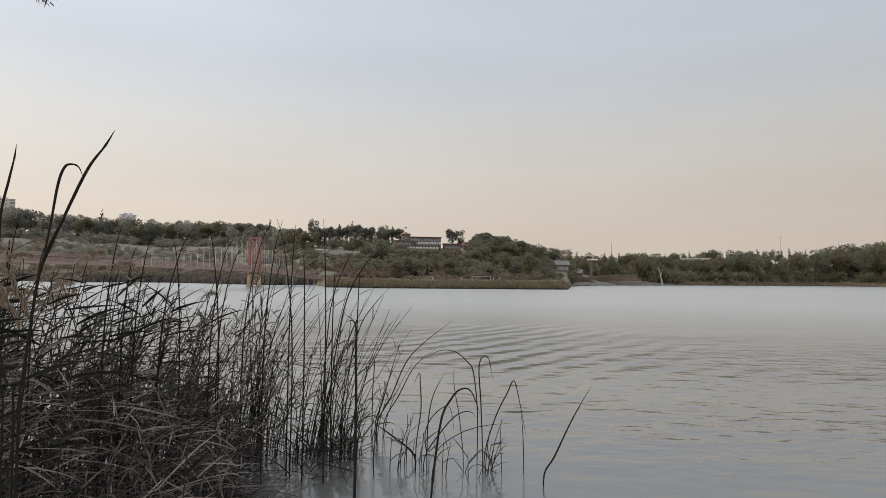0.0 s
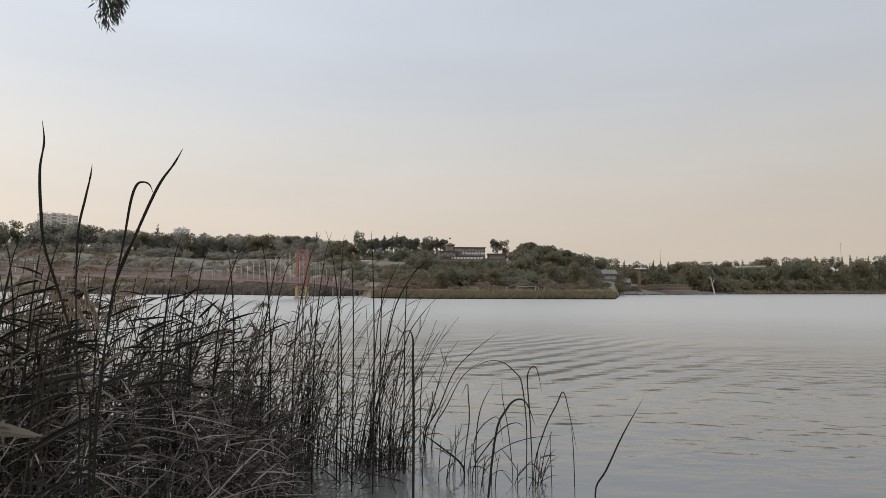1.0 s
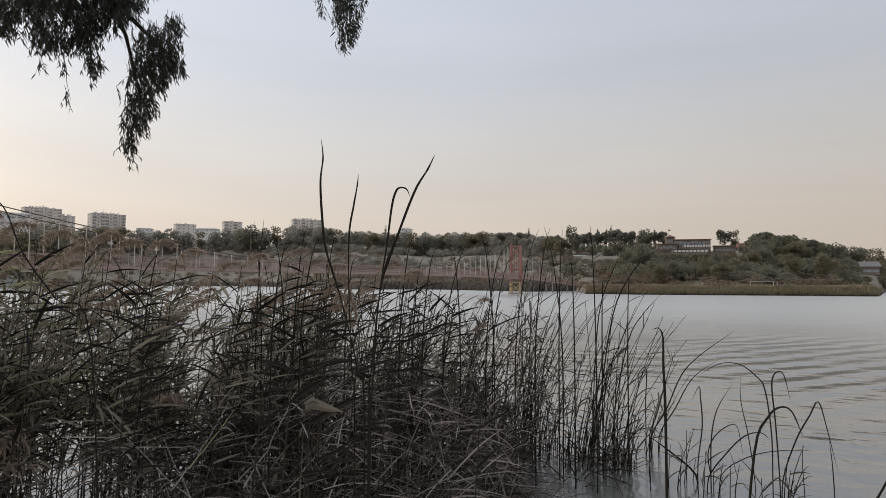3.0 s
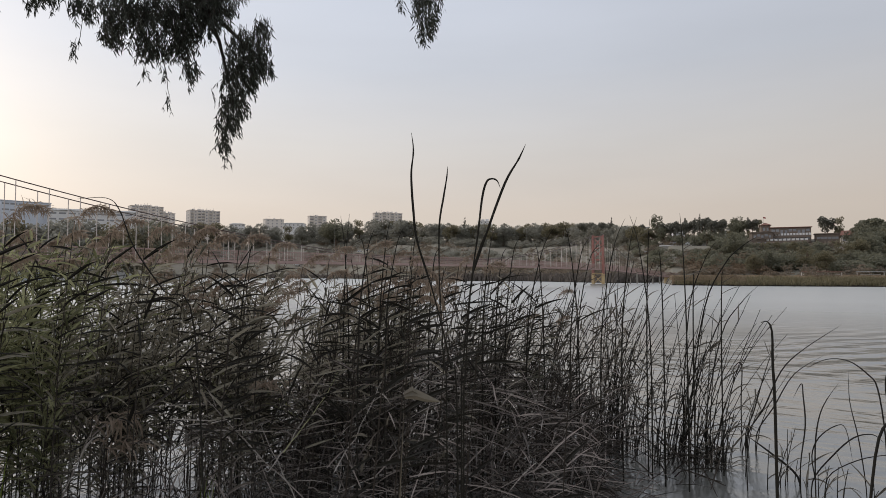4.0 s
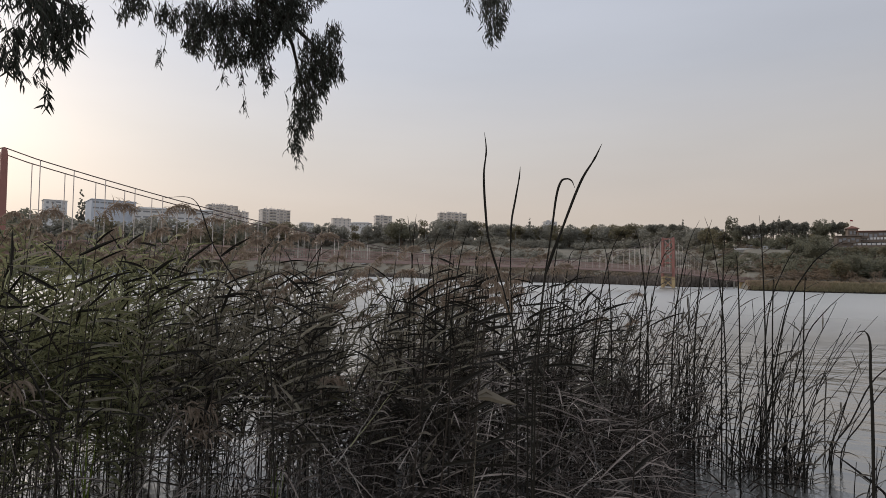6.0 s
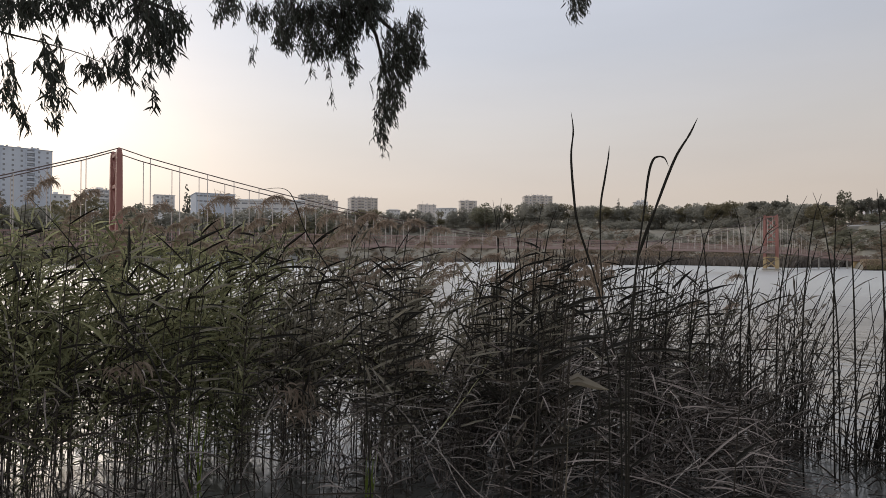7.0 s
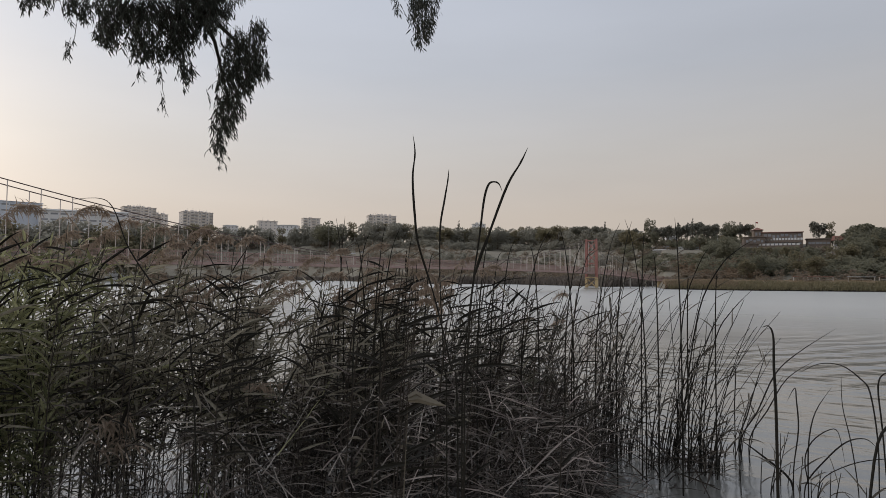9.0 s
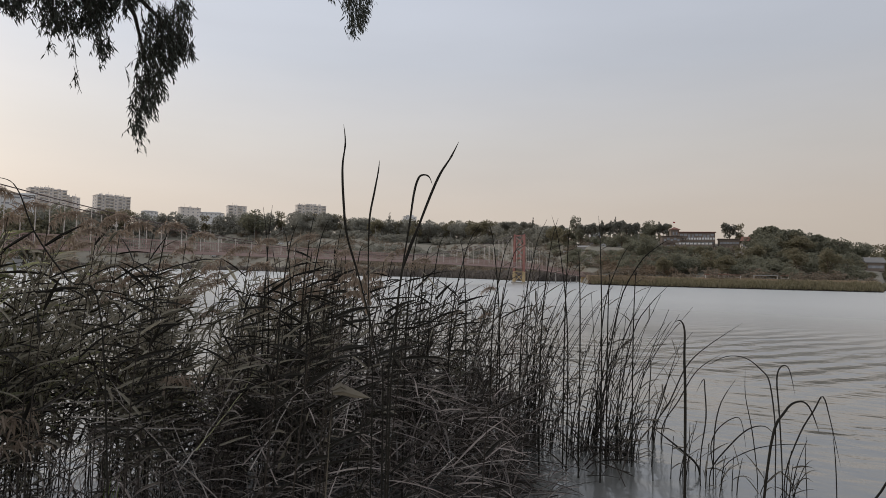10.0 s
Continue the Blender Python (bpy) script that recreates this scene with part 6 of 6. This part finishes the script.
for az, el, length, turn in ((-38.5, -17.5, 0.26, 65), (-37.9, -15.6, 0.15, 80), (-39.4, -14.6, 0.20, 20), (-36.2, -13.6, 0.14, 85), (-60.9, -9.4, 0.16, 5), (-52.6, -9.9, 0.22, -35), (-61.6, -10.2, 0.14, 15),
                             (-43.6, -14.2, 0.16, 50), (-34.6, -15.4, 0.16, 30), (-29.4, -13.0, 0.18, 10), (-26.0, -14.4, 0.15, 40), (-56.2, -13.6, 0.16, -20), (-64.6, -7.6, 0.16, 10), (-31.5, -16.6, 0.18, 60)):
    curled_leaf(az, el, random.uniform(5.8, 6.4), length, turn)


def hanging_leaves(az, el, d, drop):
    """A bunch of dead brown leaves that hangs from a bent stem."""
    g = Growth()
    for k in range(34):
        p = at(az + random.gauss(0, 0.9), el + random.uniform(-0.4, 0.4), d + random.gauss(0, 0.06))
        g.blade(leaf_points(p, Vector((random.gauss(0.1, 0.25), random.gauss(0, 0.25), random.uniform(-0.2, 0.3))), drop * random.uniform(0.5, 1.1), random.uniform(0.5, 0.9)), random.uniform(0.016, 0.028), up=twist())
    return tagged(g.make("dead_leaves", REED_PLUME), "bunch of dead brown leaves hanging among the stems", "leaves")


hanging_leaves(-58.9, -11.6, 7.0, 0.30)
hanging_leaves(-58.5, -13.6, 6.9, 0.26)
hanging_leaves(-72.0, -9.0, 7.0, 0.28)
hanging_leaves(-47.0, -9.6, 7.0, 0.22)

# ======== gum tree on the bank, its boughs hanging into view ========
random.seed(5)
gum = empty("gum_tree", Matrix.Translation((-8.6, -3.4, 0.7)), "drooping gum tree on the bank, narrow leaves coloured in silhouette", "tree")
ginv = gum.matrix_world.inverted()
root = Vector((-8.6, -3.4, 0.2))
fork = Vector((-8.9, -2.9, 6.0))
bm = bmesh.new()
tube(bm, [root, root.lerp(fork, 0.3) + Vector((0.15, 0, 0)), root.lerp(fork, 0.65), fork, fork + Vector((0.3, -0.6, 3.5)), fork + Vector((0.1, -0.9, 6.5))], [0.42, 0.36, 0.32, 0.28, 0.18, 0.06], 10)
part("trunk", bm, GUM_BARK, gum).matrix_parent_inverse = ginv


def bough(pts, r0):
    bm = bmesh.new()
    tube(bm, pts, [r0 * (1 - 0.8 * i / (len(pts) - 1)) for i in range(len(pts))], 6)
    part("bough", bm, GUM_BARK, gum).matrix_parent_inverse = ginv


twigs, leaves = Growth(), Growth()


def strand(top, bottom, leaf, density):
    """A hanging twig with narrow leaves all along it."""
    mid = top.lerp(bottom, 0.5) + Vector((random.gauss(0, 0.12), random.gauss(0, 0.12), random.uniform(0, 0.15)))
    pts = [top, top.lerp(mid, 0.6), mid, mid.lerp(bottom, 0.6), bottom]
    twigs.stem(pts, 0.006, 0.002)
    L = (bottom - top).length
    for k in range(int(L * density)):
        u = random.random() ** 0.85 * 4
        p = pts[int(u)].lerp(pts[min(int(u) + 1, 4)], u - int(u))
        a = random.uniform(0, 6.28)
        side = random.uniform(0.12, 0.75)
        way = Vector((math.cos(a) * side, math.sin(a) * side, -random.uniform(0.35, 1.0))) + WIND * 0.12
        ln = leaf * random.uniform(0.6, 1.2)
        g = random.uniform(0, 6.28)
        leaves.blade(leaf_points(p + Vector((random.gauss(0, 0.05), random.gauss(0, 0.05), 0)), way, ln, 0.12, 4), ln * 0.17, up=Vector((math.cos(g), math.sin(g), 0.2)))


def hanging(groups, dist, top_el, leaf, density):
    for az, el, n, sp in groups:
        for k in range(n):
            a = az + random.gauss(0, sp)
            d = dist + random.gauss(0, 0.5)
            low = el + (0 if k == 0 else abs(random.gauss(0, 2.6)) + 0.3)
            hi = low + random.uniform(3.0, 7.5)
            if hi > top_el + 4:
                hi = top_el + 4
            if low > hi - 1.5:
                low = hi - 1.5
            strand(at(a + random.gauss(0, 0.4), hi, d), at(a, low, d), leaf, density)


def spray(az, el, size, dist, leaf, per_area):
    """A leafy clump on a bough: short drooping sprigs inside a round patch, each with a tuft of leaves."""
    r = dist * radians(size)
    n = max(3, int(per_area * math.pi * r * r / 9))
    for k in range(n):
        a, q = random.uniform(0, 6.28), r * math.sqrt(random.random()) * (1 + 0.18 * random.gauss(0, 1))
        c = at(az, el, dist + random.gauss(0, 0.35))
        side = Vector((math.cos(radians(az)), -math.sin(radians(az)), 0))
        p = c + side * q * math.cos(a) + Vector((0, 0, q * math.sin(a)))
        drop = Vector((random.gauss(0.0, 0.06), random.gauss(0, 0.06), -random.uniform(0.08, 0.2)))
        twigs.stem([p - drop * 0.8, p, p + drop], 0.004, 0.0015)
        for i in range(9):
            u = random.uniform(-0.5, 1.0)
            b = random.uniform(0, 6.28)
            s = random.uniform(0.1, 0.65)
            way = Vector((math.cos(b) * s, math.sin(b) * s, -random.uniform(0.3, 1.0))) + WIND * 0.12
            ln = leaf * random.uniform(0.6, 1.2)
            g = random.uniform(0, 6.28)
            leaves.blade(leaf_points(p + drop * u, way, ln, 0.12, 4), ln * 0.17, up=Vector((math.cos(g), math.sin(g), 0.2)))


# leafy clumps: heading, elevation, half width in degrees
for az, el, size in ((-80.2, 18.4, 1.24), (-78.2, 19.0, 1.06), (-76.2, 19.4, 1.09), (-74.3, 19.3, 0.85), (-71.9, 19.9, 1.03), (-69.9, 19.8, 1.29), (-68.2, 19.1, 0.91), (-69.9, 17.5, 1.60),
                     (-72.0, 16.6, 0.92), (-80.5, 14.0, 0.45), (-80.4, 12.8, 0.58), (-79.9, 11.0, 0.29), (-79.3, 10.3, 0.17), (-77.8, 15.8, 0.69), (-77.5, 14.0, 0.82), (-77.2, 12.1, 0.65),
                     (-77.1, 10.6, 0.26), (-74.9, 14.5, 0.71), (-73.3, 15.3, 0.72), (-72.3, 14.9, 0.46), (-70.5, 14.8, 0.37), (-70.2, 13.1, 0.14)):
    spray(az - 0.4, el + 0.55, size * 1.05, 7.6, 0.125, 3300)
for az, el, size in ((-64.4, 21.3, 0.94), (-65.3, 20.1, 0.34), (-61.8, 20.7, 0.80), (-62.3, 17.5, 0.28), (-59.2, 20.9, 1.40), (-59.6, 19.1, 0.92), (-56.5, 20.8, 1.68), (-56.9, 18.6, 1.08),
                     (-53.5, 21.3, 1.96), (-54.5, 19.0, 1.25), (-51.5, 22.1, 1.31), (-48.9, 19.1, 1.59), (-47.5, 21.0, 0.69), (-49.3, 17.0, 1.48), (-47.4, 18.0, 0.79), (-50.0, 14.6, 1.11),
                     (-50.4, 12.9, 0.85), (-50.7, 11.1, 0.53), (-50.5, 9.9, 0.18), (-53.4, 17.2, 0.58), (-53.5, 16.0, 0.18), (-57.2, 16.5, 0.23), (-55.7, 16.6, 0.18), (-55.3, 14.4, 0.16)):
    spray(az - 0.3, el + 0.4, size * 1.08, 11.0, 0.105, 4700)
hanging([(-58 + k * 1.1, 22.3, 9, 0.8) for k in range(9)] + [(-66 + k * 1.0, 23.2, 6, 0.7) for k in range(8)], 11.0, 28, 0.115, 115)
hanging([(-82 + k * 1.1, 21.6, 5, 0.8) for k in range(13)], 7.6, 27, 0.145, 62)
hanging([(-35.2, 23.4, 3, 0.3), (-33.8, 22.6, 5, 0.4), (-32.7, 20.8, 5, 0.35), (-32.0, 22.0, 4, 0.3)], 11.5, 27, 0.115, 120)
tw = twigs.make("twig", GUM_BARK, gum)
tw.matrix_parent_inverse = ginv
lv = leaves.make("crown", EUC_LEAF, gum, "hanging masses of narrow leaves coloured in silhouette")
lv["kind"] = tw["kind"] = "stuff"
lv.matrix_parent_inverse = ginv
for pts, r in (([fork, by(-84, 8.5, 8.2), by(-72, 10, 8.6), by(-62, 11, 8.0), by(-53, 11, 7.2), by(-48.2, 11, 6.4)], 0.16),
               ([fork + Vector((0, 0, 0.5)), by(-80, 8, 9.4), by(-60, 11, 10.0), by(-45, 11.4, 9.4), by(-33.5, 11.5, 8.3)], 0.15),
               ([fork + Vector((0, 0, -0.4)), by(-96, 7.5, 6.6), by(-84, 7.6, 6.4), by(-75, 7.6, 5.6), by(-69, 7.6, 5.4)], 0.10),
               ([by(-53, 11, 7.2), by(-51.5, 11, 6.6), by(-50.2, 11, 5.6)], 0.05),
               ([at(-84, 17.2, 7.6), at(-80.9, 16.7, 7.6), at(-78.5, 16.5, 7.6), at(-76.0, 16.1, 7.6), at(-73.3, 15.3, 7.6)], 0.014),
               ([at(-78.6, 19.0, 7.6), at(-77.9, 18.1, 7.6), at(-77.3, 16.5, 7.6), at(-77.4, 14.0, 7.6), at(-77.1, 11.0, 7.6)], 0.010),
               ([at(-80.9, 16.7, 7.6), at(-80.6, 14.5, 7.6), at(-79.9, 11.0, 7.6), at(-79.3, 10.3, 7.6)], 0.008),
               ([at(-56.2, 18.6, 11), at(-55.7, 16.8, 11), at(-55.6, 15.6, 11), at(-55.3, 14.4, 11)], 0.009),
               ([at(-61.9, 20.7, 11), at(-62.1, 19.5, 11), at(-62.3, 17.6, 11)], 0.009)):
    bough(pts, r)
